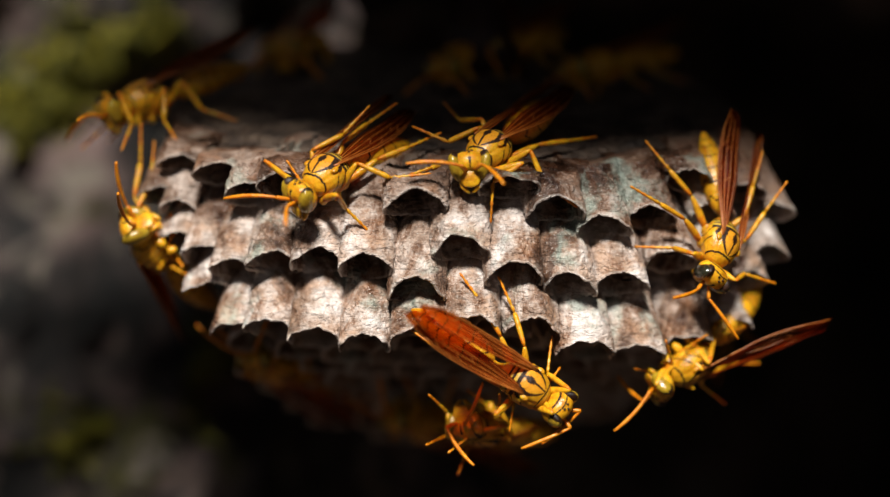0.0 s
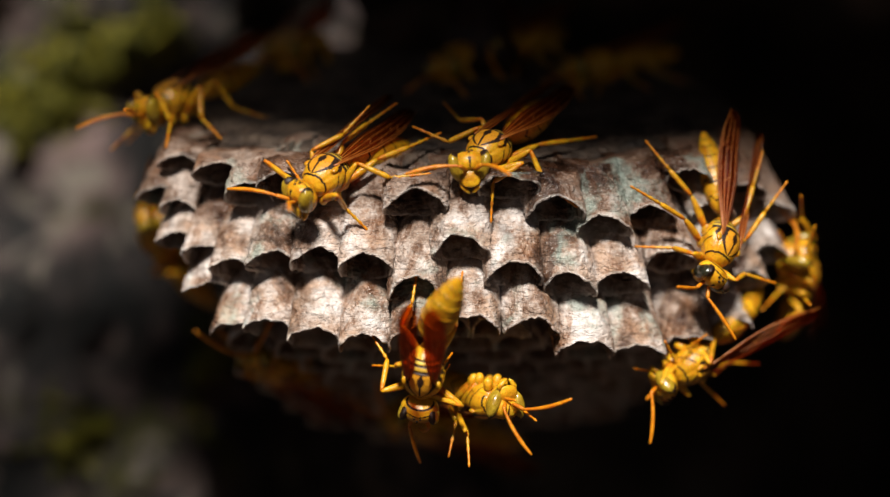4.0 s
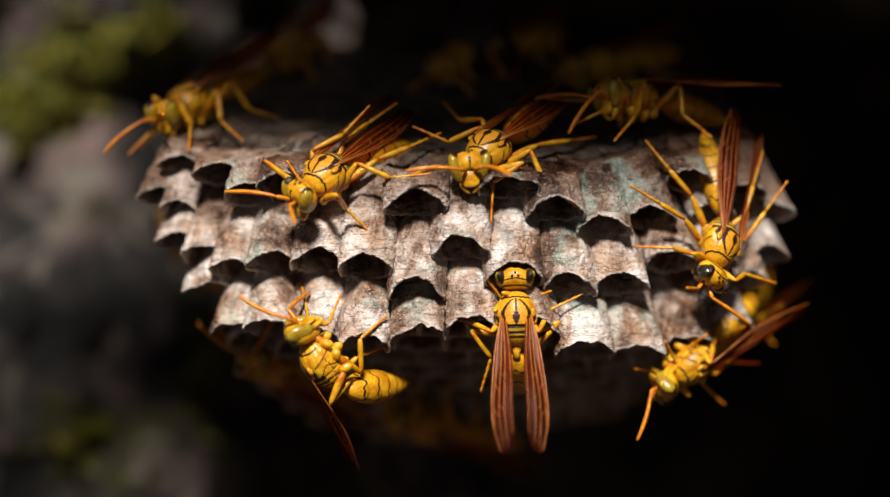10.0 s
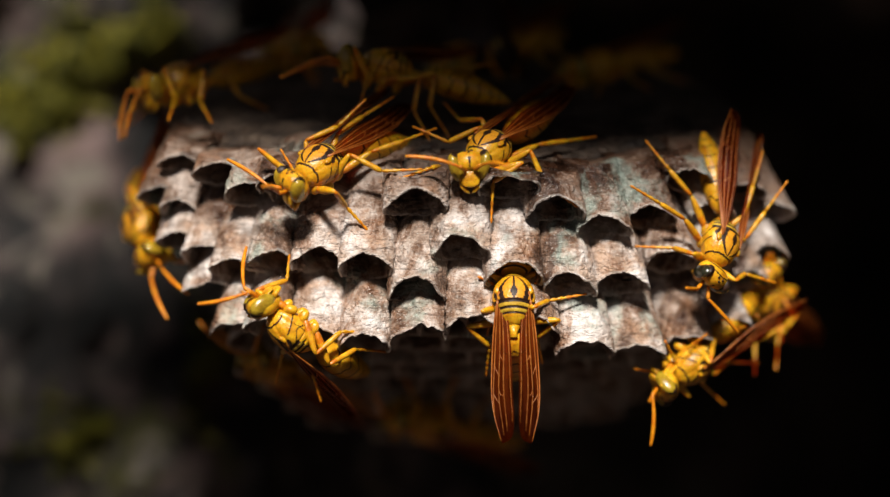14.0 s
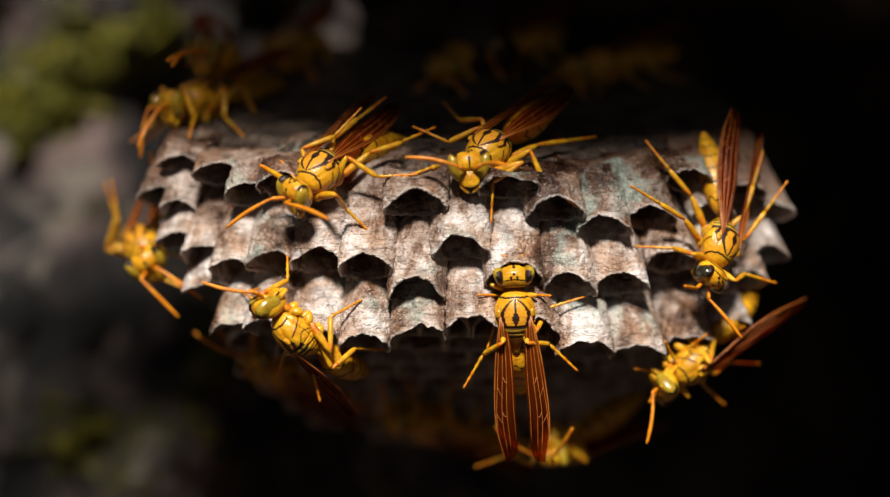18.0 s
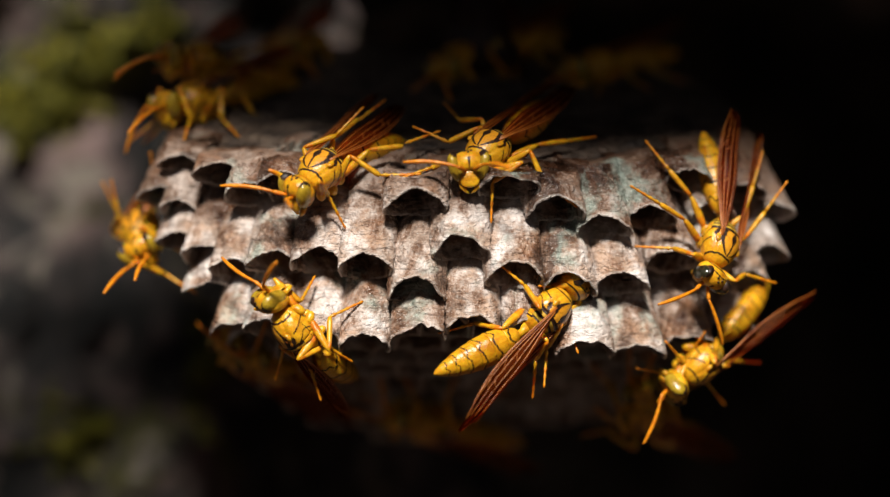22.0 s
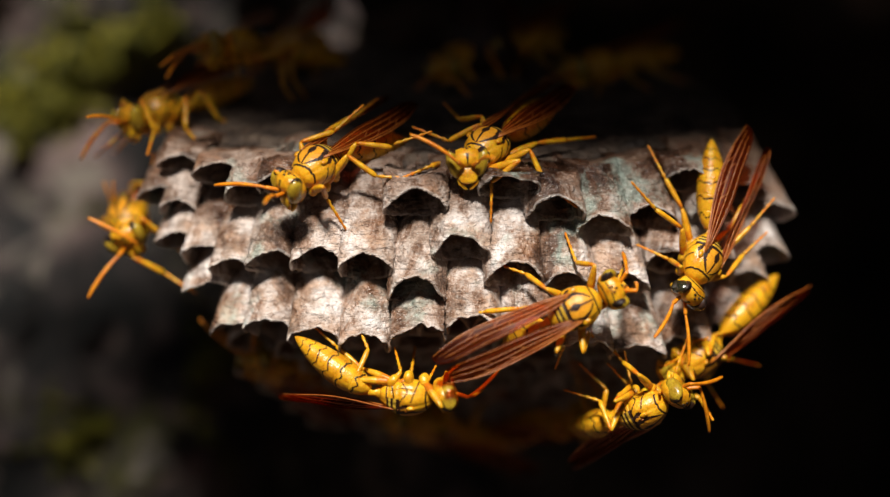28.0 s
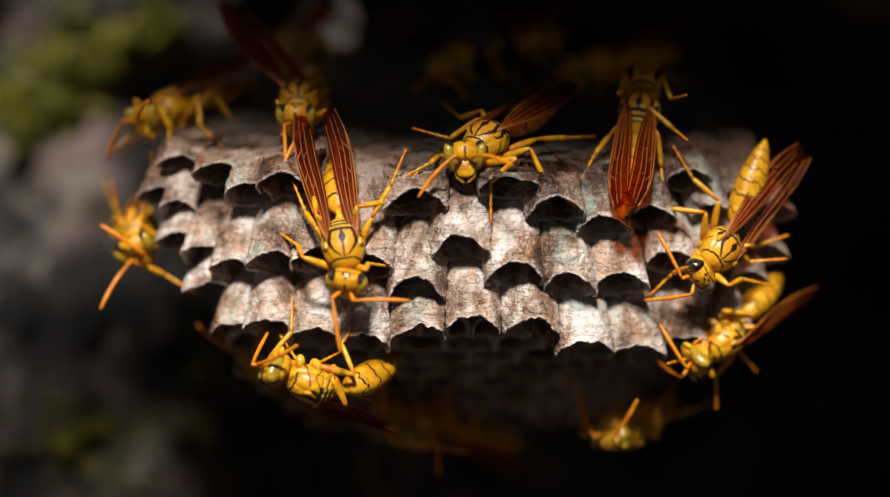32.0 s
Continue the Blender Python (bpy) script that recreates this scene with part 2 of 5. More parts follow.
def over_rock(a, b):
    y = -0.0895 + 0.56 * b
    x = over_end(y) + 0.5 * a + fbm((0.1, y, 0.5), 30, 4.0, 4) * 0.004
    shade_jut = min(1, max(0, (-0.055 - x) / 0.015))
    y -= 0.045 * shade_jut * shade_jut * (3 - 2 * shade_jut) * (1 - b) ** 8          # an unseen block at the open end, added to shade the wall's lower part
    lip = fbm((x, 0.3, 0.1), 40, 5.0, 4) * 0.0018
    z = 0.0917 + 0.012 * min(1.0, abs(x - 0.001) / 0.036) ** 2.4 + lip + fbm((x, y, 0.4), 18, 2.0, 4) * 0.012 * min(1, b * 8) - 0.02 * math.sin(min(b, 0.5) * math.pi)
    shade_drop = min(1, max(0, (y + 0.020) / 0.034)) * min(1, max(0, (x + 0.036) / 0.024))      # lowered out of view to darken the comb's roof
    z -= 0.040 * shade_drop * shade_drop * (3 - 2 * shade_drop)
    return (x, y + lip, z)


def over_top(a, b):
    x, y, z = over_rock(a, b)
    return (x, y + 0.003, z + 0.012 + 0.05 * b + 0.02 * min(1, a * 5))


def slab(j0, j1):
    """The overhang between two depths: its underside and its top in one skin."""
    n = 46
    under = [[over_rock(i / 99, j0 + (j1 - j0) * j / n) for j in range(n, -1, -1)] for i in range(100)]
    top = [[over_top(i / 99, j0 + (j1 - j0) * j / n) for j in range(n + 1)] for i in range(100)]
    return grid_mesh("rock_overhang", [u + t for u, t in zip(under, top)], True, [ROCK])


# The slabs are split by an added gap that lets sun reach the far rock.
for j0, j1, words in ((0.0, 0.492, "dark rough rock overhang shading the hollow"), (0.522, 1.0, "rough rock roof behind a gap added to let light in")):
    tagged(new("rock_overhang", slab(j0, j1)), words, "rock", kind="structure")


def bank(a, b):
    """An unseen rock bank round the front, behind the lens, added to limit the sky's light; open above."""
    turn = math.pi * (1.02 + 0.96 * a)
    q, out = min(1.0, b / 0.6), max(0.0, (b - 0.6) / 0.4)
    r = 0.62 + 0.10 * q + 0.45 * out
    z = -0.31 + 0.22 * (q - out) * (1 + 0.8 * abs(a - 0.5))
    return (r * math.cos(turn) * 0.8, r * math.sin(turn), z + fbm((a * 3, b, 0.2), 2.0, 6.0, 4) * 0.04)


rock_sheet("rock_bank", 70, 44, bank, "unseen dark rock bank added round the front to limit sky light")


def cliff(a, b):
    """The rock mass into which the hollow goes."""
    x = -1.7 + 3.4 * a
    end = 1 - abs(x / 1.7) ** 5
    if b < 0.5:
        y, z = 0.53 + 0.25 * b, -0.34 + 2.2 * b
    elif b < 0.8:
        y, z = 0.66 + 3.0 * (b - 0.5), 0.76 + 0.3 * math.sin((b - 0.5) * 8)
    else:
        y, z = 1.56 + 0.4 * (b - 0.8), 0.96 - 6.6 * (b - 0.8)
    p = Vector((x, y, -0.34 + (z + 0.34) * end))
    return p + Vector((0.2, -0.8, 0.5)) * (fbm(p, 3.0, 2.0, 5) * 0.10 + fbm(p, 14, 5.0, 4) * 0.02) * end


rock_sheet("rock_cliff", 110, 80, cliff, "rough brown rock mass behind the hollow")


# Rock added beside the view to keep the hollow's right side dark.
def side_rock(a, b):
    y, z = -0.12 + 0.65 * a, -0.3 + 0.6 * b
    return (0.085 + 0.14 * (1 - a) ** 2 + fbm((y, z, 0.9), 14, 7.0, 4) * 0.02, y, z)


rock_sheet("rock_side", 60, 60, side_rock, "rock side of the hollow, added to block light from the right")


def low_rock(a, b):
    x, y = -0.45 + 0.9 * a, 0.13 + 0.37 * b
    return (x, y, -0.16 + 0.10 * b + fbm((x, y, 0.5), 15, 4.0, 5) * 0.03)


rock_sheet("rock_ledge", 90, 60, low_rock, "dark mossy rock ledge under the hollow")
ground_rows = [[(x, y, -0.30) for y in (-60, -8, -1, -0.2, 0.6, 8, 60)] for x in (-60, -8, -1, 0, 1, 8, 60)]
tagged(new("ground", grid_mesh("ground", ground_rows, False, [EARTH])), "unseen earth ground before the rock, darkened to limit bounced light", "ground", kind="structure")


# ---------------------------------------------------------------- the comb
def face_depth(u, v):
    """How far the mouths of the cells lie behind the plan, in mm."""
    x, z = (u - 800) / 16, (v - 430) / 16
    side = 16.0 * (abs(x) / 36) ** 2.3
    over = 0.10 * max(0, -z - 5)
    return side + over + 0.13 * z - 1.2


def roof_z(x, y):
    return 0.0097 + 0.36 * (y - 0.002) - 0.0005 * (x / 0.034) - 0.0009 * (x / 0.034) ** 2 + 0.0008 * math.sin(x * 300) * 0.5


# upper lips of the outer cells, row by row: u, v
LIPS = [(282, 322), (318, 266), (385, 283), (500, 303), (897, 302), (1212, 294), (1312, 316)]
LIPS += [(312, 345), (440, 319), (735, 334), (976, 345), (1061, 379), (1144, 361), (1254, 354), (1362, 352)]
LIPS += [(312, 398), (356, 427), (412, 452), (484, 440), (563, 436), (645, 446), (810, 414), (905, 461), (1000, 480), (1091, 476), (1180, 437), (1318, 470), (1352, 425), (1256, 440)]
LIPS += [(733, 487), (364, 490), (410, 566), (472, 560), (556, 576), (642, 588), (740, 566), (832, 556), (938, 556), (1030, 597), (1122, 606), (1214, 588), (1290, 556)]
PX = UNIT * 1000        # one plan unit in mm
LEAN, DROP = 0.520, 0.854       # the cells' lengths: how far forward and down they go
FRONTWARD = Vector((0, -DROP, LEAN))


def axis(a):
    """The way in which the cells at a mm to the side point: down, forward and a little outward."""
    return Vector((0.0105 * a, -LEAN, -DROP)).normalized()


def cross_section(m):
    """Where a mouth at m (mm) lies across the cells' lengths: a sideways, b towards the front, and how far down its cell it is."""
    a = m.x
    for _ in range(12):
        d = axis(a)
        a, b, l = Matrix((Vector((1, 0, 0)), FRONTWARD, d)).transposed().inverted() @ m
    return a, b, l


OUTER = []
for u, v in LIPS:
    v += 20
    OUTER.append(cross_section(spot(u, v, face_depth(u, v)) * 1000))
INNER = []
for j in range(-14, 4):
    for i in range(-9, 10):
        a, b = 5.45 * (i + 0.5 * (j % 2)) + 0.2 * math.sin(3 * i + j), 4.75 * j + 0.2 * math.sin(2 * i + 5 * j)
        if min(math.hypot(a - o[0], b - o[1]) for o in OUTER) < 4.1:
            continue
        if not any(o[1] > b and abs(o[0] - a) < 4.5 for o in OUTER):        # nothing before the outer ones
            continue
        edge = -8.2 + 9.0 * (abs(a) / 36) ** 3
        l = (LEAN * b - DROP * 0.38 * b - edge - 0.38 * 5.0) / (DROP + LEAN * 0.38)
        p = Vector((a, 0, 0)) + FRONTWARD * b + axis(a) * l
        if ((p.x - 1.5) / 26) ** 2 + ((p.y - 24) / 19) ** 2 < 1:
            INNER.append((a, b, l))
CELLS = OUTER + INNER
RING = 64


def cell_mesh(c, lowest):
    """A tube of paper that hangs forward and down among its neighbours, with a ragged arched lip."""
    ca, cb, cl = c
    near = [((o[0] - ca) / PX, (o[1] - cb) / PX) for o in CELLS if o is not c and math.hypot(o[0] - ca, o[1] - cb) < 9.5]
    inner = c in INNER
    wide = 57.0 - 20.0 * min(1.0, abs(ca) / 34) ** 2
    low = 1.0 if lowest else 0.0
    radii = []
    for k in range(RING):
        t = 2 * math.pi * k / RING
        ct, st = math.cos(t), math.sin(t)
        total = (1 / math.sqrt((ct / wide) ** 2 + (st / (0.69 * wide if st > 0 else wide)) ** 2)) ** -14
        for x, y in near:
            q = x * ct + y * st
            if q > 1e-6:
                total += (max(20.0, (x * x + y * y) / 2 / q)) ** -14
        radii.append(total ** (-1 / 14))
    seed = 7.1 * ca + 3.3 * cb

    def place(k, off, s):
        """off: outwards from the wall's middle; s: how far up from the mouth, both in plan units."""
        t = 2 * math.pi * k / RING
        ct, st = math.cos(t), math.sin(t)
        rise = max(0.0, s)
        q = Vector((ca / PX + radii[k] * ct, cb / PX + radii[k] * st, cl / PX - s))
        soft = min(1, rise / 7)
        off += soft * (3.2 * fbm(q, 0.040, 5.0, 3) + 2.0 * fbm(q, 0.12, 2.0, 3) + 0.55 * math.sin(s * 0.8 + 5 * fbm(q, 0.03, 8.0, 2)))
        r = radii[k] * (1 + 0.03 * math.sin(3 * t + seed)) + off
        front = max(0.0, st)
        flat = Vector((q.x, q.y, 0))
        rag = 2.4 * fbm(flat, 0.16, 3.0, 3) + 4.5 * fbm(flat, 0.045, 1.0, 3) + low * 5.0 * fbm(flat, 0.06, 6.0, 3)
        tips = 21.0 - 7.0 * low - 13.0 * min(1.0, abs(ca) / 26) ** 2
        droop = tips * ct * ct * (1 if st > -0.2 else 1 + (st + 0.2) / 0.8)
        droop -= low * 52.0 * max(0.0, -st) ** 1.5          # the lowest mouths are cut back behind
        l = cl + PX * (rag * math.exp(-rise / 14) + droop * math.exp(-rise / 40) - s)
        a, b = ca + PX * r * ct, cb + PX * r * st
        p = (Vector((a, 0, 0)) + FRONTWARD * b + axis(ca) * l) * MM
        p.z = min(p.z, roof_z(p.x, p.y) + 0.0004 * fbm(p, 300, 4.0, 3))
        return p

    top = (Vector((ca, 0, 0)) + FRONTWARD * cb + axis(ca) * cl) * MM
    long = min(300, max(60, (roof_z(top.x, top.y + 0.004) - top.z) / 0.70 / UNIT))
    steps = [x for x in (0, 2, 5, 9, 13, 17, 21, 26, 31, 36, 42, 48, 54, 61, 68, 76, 85, 95, 106, 118, 132, 148, 168, 190, 215, 245, 275) if x < long - 6] + [long]
    if inner:
        steps = [x for x in steps[:-1] if x in (0, 5, 13, 26, 42, 61, 85, 118, 168)] + [long]
    span = range(RING)
    flare = [(0.11 * max(0.0, math.sin(2 * math.pi * k / RING)) ** 2 + 0.02) for k in span]
    rows = [[place(k, 2.4 + flare[k] * min(s, 60), s) for k in span] for s in reversed(steps)]
    rows += [[place(k, 2.4 - 4.2 * q, -1.6 * math.sin(math.pi * q)) for k in span] for q in (0.2, 0.5, 0.8)]
    rows += [[place(k, -1.8 - 1.6 * (1 - math.exp(-s / 8)), s) for k in span] for s in steps[:-1]]
    lip = len(steps)
    return grid_mesh("cell", rows, True, [PAPER, LIP_PAPER], lambda i, k: 1 if lip - 2 <= i <= lip + 3 else 0, cap0=True, cap1=True)


nest = tagged(new("wasp_nest"), "grey-brown paper wasp nest of open cells under a rock", "wasp nest")
nest.location = (0, 0.02, 0.012)
HOME = Matrix.Translation((0, -0.02, -0.012))
for c in CELLS:
    part("cell", cell_mesh(c, c in OUTER[-12:]), nest, HOME)


def roof_mesh():
    rows, n = [], 72
    for lift, grow in ((-0.0030, 0.96), (-0.0012, 0.995), (0.0, 0.985), (0.0006, 0.95)) + tuple((0.0008 + 0.0005 * q, 0.95 * (1 - q)) for q in (0.15, 0.3, 0.45, 0.6, 0.75, 0.9, 0.98)):
        row = []
        for k in range(n):
            a = 2 * math.pi * k / n
            x, y = 0.0008 + 0.0345 * grow * math.cos(a), 0.0262 + 0.0222 * grow * math.sin(a)
            p = Vector((x, y, roof_z(x, y) + lift - 0.0006))
            row.append(p + Vector((0, 0, 1)) * fbm(p, 260, 2.0, 4) * 0.0008)
        rows.append(row)
    return grid_mesh("roof_sheet", rows, True, [OLD_SHADED_PAPER], cap1=True)


part("roof_sheet", roof_mesh(), nest, HOME, "brown weathered paper roof of the comb, darkened for shade")
stalk = [[Vector((0.004 * w * math.cos(a) + 0.004, 0.034 + 0.003 * w * math.sin(a) + 0.02 * h, 0.023 + 0.09 * h)) for a in [2 * math.pi * k / 14 for k in range(14)]]
         for h, w in ((-0.02, 1.6), (0.05, 0.9), (0.3, 0.6), (0.7, 0.6), (1.0, 1.2), (1.4, 1.6))]
part("stalk", grid_mesh("stalk", stalk, True, [DARK], cap0=True, cap1=True), nest, HOME, "dark stalk that holds the comb to the rock")


# ---------------------------------------------------------------- wasps; lengths in mm, y ahead, z to the back's side

def egg(rings, n, shape, mats, pick=None, name="shell"):
    """A closed shell about the y axis: shape(s, a) gives x, y, z in mm for s in 0..1 and the angle a."""
    rows = [[Vector(shape(min(0.999, max(0.001, i / rings)), 2 * math.pi * j / n)) * MM for j in range(n)] for i in range(rings + 1)]
    pk = (lambda i, j: pick((i + 0.5) / rings, 2 * math.pi * (j + 0.5) / n)) if pick else None
    return grid_mesh(name, rows, True, mats, pk, True, True)


def round_profile(s, p=0.5):
    return (max(0, 4 * s * (1 - s))) ** p


def tube(points, widths, n=8, mats=(), name="limb"):
    rows = []
    pts = [Vector(p) for p in points]
    for i, p in enumerate(pts):
        d = (pts[min(i + 1, len(pts) - 1)] - pts[max(i - 1, 0)]).normalized()
        side = d.cross(Vector((0.31, 0.17, 0.94))).normalized()
        up = side.cross(d)
        rows.append([(p + (side * math.cos(2 * math.pi * k / n) + up * math.sin(2 * math.pi * k / n)) * widths[i]) * MM for k in range(n)])
    return grid_mesh(name, rows, True, mats, None, True, True)


def thorax_mesh():
    def shape(s, a):
        y = 2.9 - 5.9 * s
        w = 2.25 * (round_profile(s, 0.42) if s > 0.5 else round_profile(s, 0.5)) * (1 - 0.22 * max(0, s - 0.55) / 0.45)
        h = 2.0 * round_profile(s, 0.42) * (1 - 0.15 * max(0, s - 0.6) / 0.4)
        groove = 1 - 0.05 * math.exp(-((s - 0.62) / 0.018) ** 2) - 0.05 * math.exp(-((s - 0.73) / 0.016) ** 2) - 0.05 * math.exp(-((s - 0.81) / 0.016) ** 2)
        side = 1 - 0.05 * math.exp(-((abs(math.cos(a)) - 0.86) / 0.06) ** 2)
        lift = 0.25 * math.sin(math.pi * s)
        return (w * groove * side * math.cos(a), y, h * groove * side * math.sin(a) + lift)

    def pick(s, a):
        x, up = math.cos(a), math.sin(a)
        if up > 0.1:
            if 0.13 < s < 0.62:                       # striped plate of the back
                q = (s - 0.13) / 0.49
                half = 0.70 * math.sqrt(max(0, 1 - (1 - q) ** 2.4)) * (1 - 0.26 * max(0, q - 0.45) / 0.55)
                ax = abs(x)
                if abs(ax - half) < 0.072 + 0.08 * max(0, q - 0.3):
                    return 1
                if ax < half:
                    return 1 if ax < 0.046 + 0.125 * math.exp(-((q - 0.66) / 0.17) ** 2) or q > 0.93 else 2
                if q > 0.45:                          # side lobes
                    rim = 0.86 - 1.6 * (q - 0.72) ** 2
                    if abs(ax - rim) < 0.060 or q > 0.93:
                        return 1
                    if ax < rim:
                        return 2
            if abs(s - 0.635) < 0.024 or abs(s - 0.735) < 0.022 or abs(s - 0.815) < 0.018:
                return 1
            if 0.65 < s < 0.80:
                return 3
        ax = abs(x)
        seams = abs(s - 0.36 - 0.10 * up) < 0.013 or abs(s - 0.52 - 0.06 * math.sin(5 * up)) < 0.013 or abs(s - 0.70 + 0.08 * up) < 0.013 or abs(s - 0.84) < 0.012
        if up < 0.30 and seams and ax > 0.12:
            return 1
        if 0.36 < s < 0.84 and abs(up + 0.42 - 0.10 * math.sin(9 * s)) < 0.022:
            return 1
        if abs(s - 0.10 - 0.03 * ax) < 0.014 and up > -0.5:
            return 1
        if -0.05 < up < 0.06 and 0.2 < s < 0.9 and abs(math.sin(14 * s)) > 0.35:
            return 1 if abs(up) < 0.022 else 0
        return 0

    return egg(110, 112, shape, [YELLOW, DARK, LANE, PALE], pick, "thorax")


def head_mesh():
    def shape(s, a):
        y = 1.15 - 2.2 * s
        w, h = 2.0 * round_profile(s, 0.34), 1.85 * round_profile(s, 0.34)
        up = math.sin(a)
        narrow = 1 - 0.36 * max(0, -up) ** 1.3
        return (w * narrow * math.cos(a), y + 0.25 * (1 - s) * up, h * up * (1.12 if up < 0 else 0.92))

    def pick(s, a):
        x, up = math.cos(a), math.sin(a)
        if abs(s - 0.62 - 0.10 * abs(x)) < 0.030 and up > 0.72:            # dark band behind the ocelli
            return 1
        if 0.02 < s < 0.22 and abs(up - 0.10 - 0.5 * abs(x)) < 0.08 and 0.10 < abs(x) < 0.75:      # about the antennae
            return 1
        if s < 0.16 and up > 0.55 and abs(x) < 0.10:
            return 1
        return 1 if abs(s - 0.90) < 0.03 and up > -0.2 else 0

    return egg(40, 56, shape, [YELLOW, DARK], pick, "head")


def eye_mesh(dark):
    return egg(18, 20, lambda s, a: (0.72 * round_profile(s) * math.cos(a), 0.96 * round_profile(s) * math.sin(a), 1.56 - 3.12 * s), [OLIVE, EYE], lambda s, a: 1 if dark else 0, "eye")


def rim_mesh():
    return egg(16, 18, lambda s, a: (0.64 * round_profile(s) * math.cos(a), 1.04 * round_profile(s) * math.sin(a), 1.66 - 3.32 * s), [DARK], None, "eye_rim")


def clypeus_mesh():
    return egg(14, 18, lambda s, a: (1.02 * round_profile(s, 0.36) * math.cos(a), 0.26 * round_profile(s) * math.sin(a), 0.90 - 1.80 * s), [YELLOW, DARK], lambda s, a: 1 if math.sin(a) < 0.05 else 0, "clypeus")


def tail_seg(i):
    """One ring of the abdomen, from the waist (0) to the tip (6); each slides a little under the one before."""
    cuts = [0.0, 0.20, 0.38, 0.54, 0.68, 0.80, 0.90, 1.0]

    def wide(s):
        return 2.02 * (math.sin(math.pi * min(1, s ** 0.80)) ** 0.62 if s < 0.995 else 0.05) * (1 - 0.12 * s)

    rows, n, m = [], 60, 18
    s0, s1 = cuts[i], cuts[i + 1]
    for j in range(m + 1):
        s = s0 + (s1 - s0) * j / m
        flare = 1.0 - 0.045 * (1 - j / m) if i else 1.0
        flare *= 0.965 if j == m else 1.0
        row = []
        for k in range(n):
            a = 2 * math.pi * k / n
            r = max(0.12, wide(s)) * flare
            row.append(Vector((r * math.cos(a), -10.2 * s, r * 0.86 * math.sin(a) - 0.9 * s * s)) * MM)
        rows.append(row)

    def pick(j, k):
        a = 2 * math.pi * (k + 0.5) / n
        edge = 0.76 + 0.10 * math.cos(5 * a + 0.6) + 0.05 * math.cos(9 * a + i)
        q = (j + 0.5) / m
        return 1 if edge - 0.055 < q < edge + 0.055 and i < 6 else 0

    return grid_mesh("abdomen_ring", rows, True, [YELLOW, DARK], pick, True, True)


def wing_point(length, width, s, f):
    """A place on a folded wing: s from the root to the tip, f from the fore edge to the hind edge."""
    round_off = max(0.0, (s - 0.62) / 0.38)
    chord = width * (0.16 + 0.84 * math.sin(0.5 * math.pi * min(1.0, s / 0.55))) * max(0.0, 1 - round_off ** 2.6) ** 0.5 + 0.02
    lead = width * (0.26 * math.sin(math.pi * min(1.0, s / 0.95)) - 0.40 * round_off ** 2.2)
    ridge = 0.10 * math.sin(13 * f + 0.5) * (0.4 + 0.5 * s) * (1 - round_off ** 3) - 0.20 * f * f
    return lead - chord * f, -length * s, ridge + 0.10 * math.sin(9 * s + 4 * f)


def wing_mesh(length, width):
    n, m = 60, 20
    sheets = [[[Vector(wing_point(length, width, i / n, j / m)) * MM + Vector((0, 0, face)) for j in range(m + 1)] for i in range(n + 1)] for face in (0.00002, -0.00002)]
    return grid_mesh("wing", [a + list(reversed(b)) for a, b in zip(*sheets)], True, [WING], None, True, True)


def vein_mesh(length, width):
    """Long veins that run to the tip, and cross veins, on the wing's upper face."""
    lines = [((0.0, 0.03), (0.6, 0.02), (0.985, 0.05), 0.10), ((0.0, 0.15), (0.4, 0.20), (0.80, 0.10), 0.075), ((0.02, 0.35), (0.45, 0.42), (0.95, 0.34), 0.06), ((0.03, 0.55), (0.5, 0.66), (0.92, 0.60), 0.06),
             ((0.03, 0.80), (0.4, 0.92), (0.86, 0.90), 0.06), ((0.50, 0.18), (0.55, 0.30), (0.56, 0.44), 0.045), ((0.68, 0.14), (0.73, 0.28), (0.74, 0.40), 0.045), ((0.42, 0.42), (0.46, 0.55), (0.45, 0.66), 0.045), ((0.66, 0.40), (0.70, 0.52), (0.68, 0.64), 0.045)]
    made = []
    for *line, thick in lines:
        pts = []
        for i in range(13):
            q = i / 12
            s, f = (sum(w * p[k] for w, p in zip(((1 - q) ** 2, 2 * q * (1 - q), q * q), line)) for k in (0, 1))
            x, y, z = wing_point(length, width, s, f)
            pts.append((x, y, z + 0.03))
        made.append(tube(pts, [thick * (1 - 0.5 * i / 12) for i in range(13)], 5, [VEIN]))
    return merge("vein", made, [VEIN])


def seg_mesh(name, length, w0, w1, mats, bulge=0.0, pads=0, tip=None):
    """A limb piece from the origin along +y."""
    n = 9 if not pads else 3 * pads + 1
    pts = [(0, length * i / (n - 1), 0) for i in range(n)]
    ws = []
    for i in range(n):
        q = i / (n - 1)
        w = w0 + (w1 - w0) * q + bulge * math.sin(math.pi * q ** 0.8)
        if pads:
            w *= (0.70, 0.85, 1.2)[i % 3]
        if i in (0, n - 1):
            w *= 0.7
        ws.append(w)
    me = tube(pts, ws, 10, mats, name)
    if tip:
        for p in me.polygons:
            if p.center.y > length * MM * tip:
                p.material_index = 1
    return me


M_THORAX, M_HEAD, M_EYE, M_EYE_DARK, M_CLYP = thorax_mesh(), head_mesh(), eye_mesh(False), eye_mesh(True), clypeus_mesh()
M_RIM = rim_mesh()
M_TAIL = [tail_seg(i) for i in range(7)]
M_FEMUR = seg_mesh("femur", 3.9, 0.28, 0.22, [ORANGE, YELLOW], 0.17, 0, 0.42)
M_TIBIA = seg_mesh("tibia", 3.7, 0.19, 0.29, [ORANGE, YELLOW], 0.05, 0, 0.30)
M_TARSUS = seg_mesh("tarsus", 4.2, 0.20, 0.12, [YELLOW, ORANGE], 0.0, 5, 0.45)
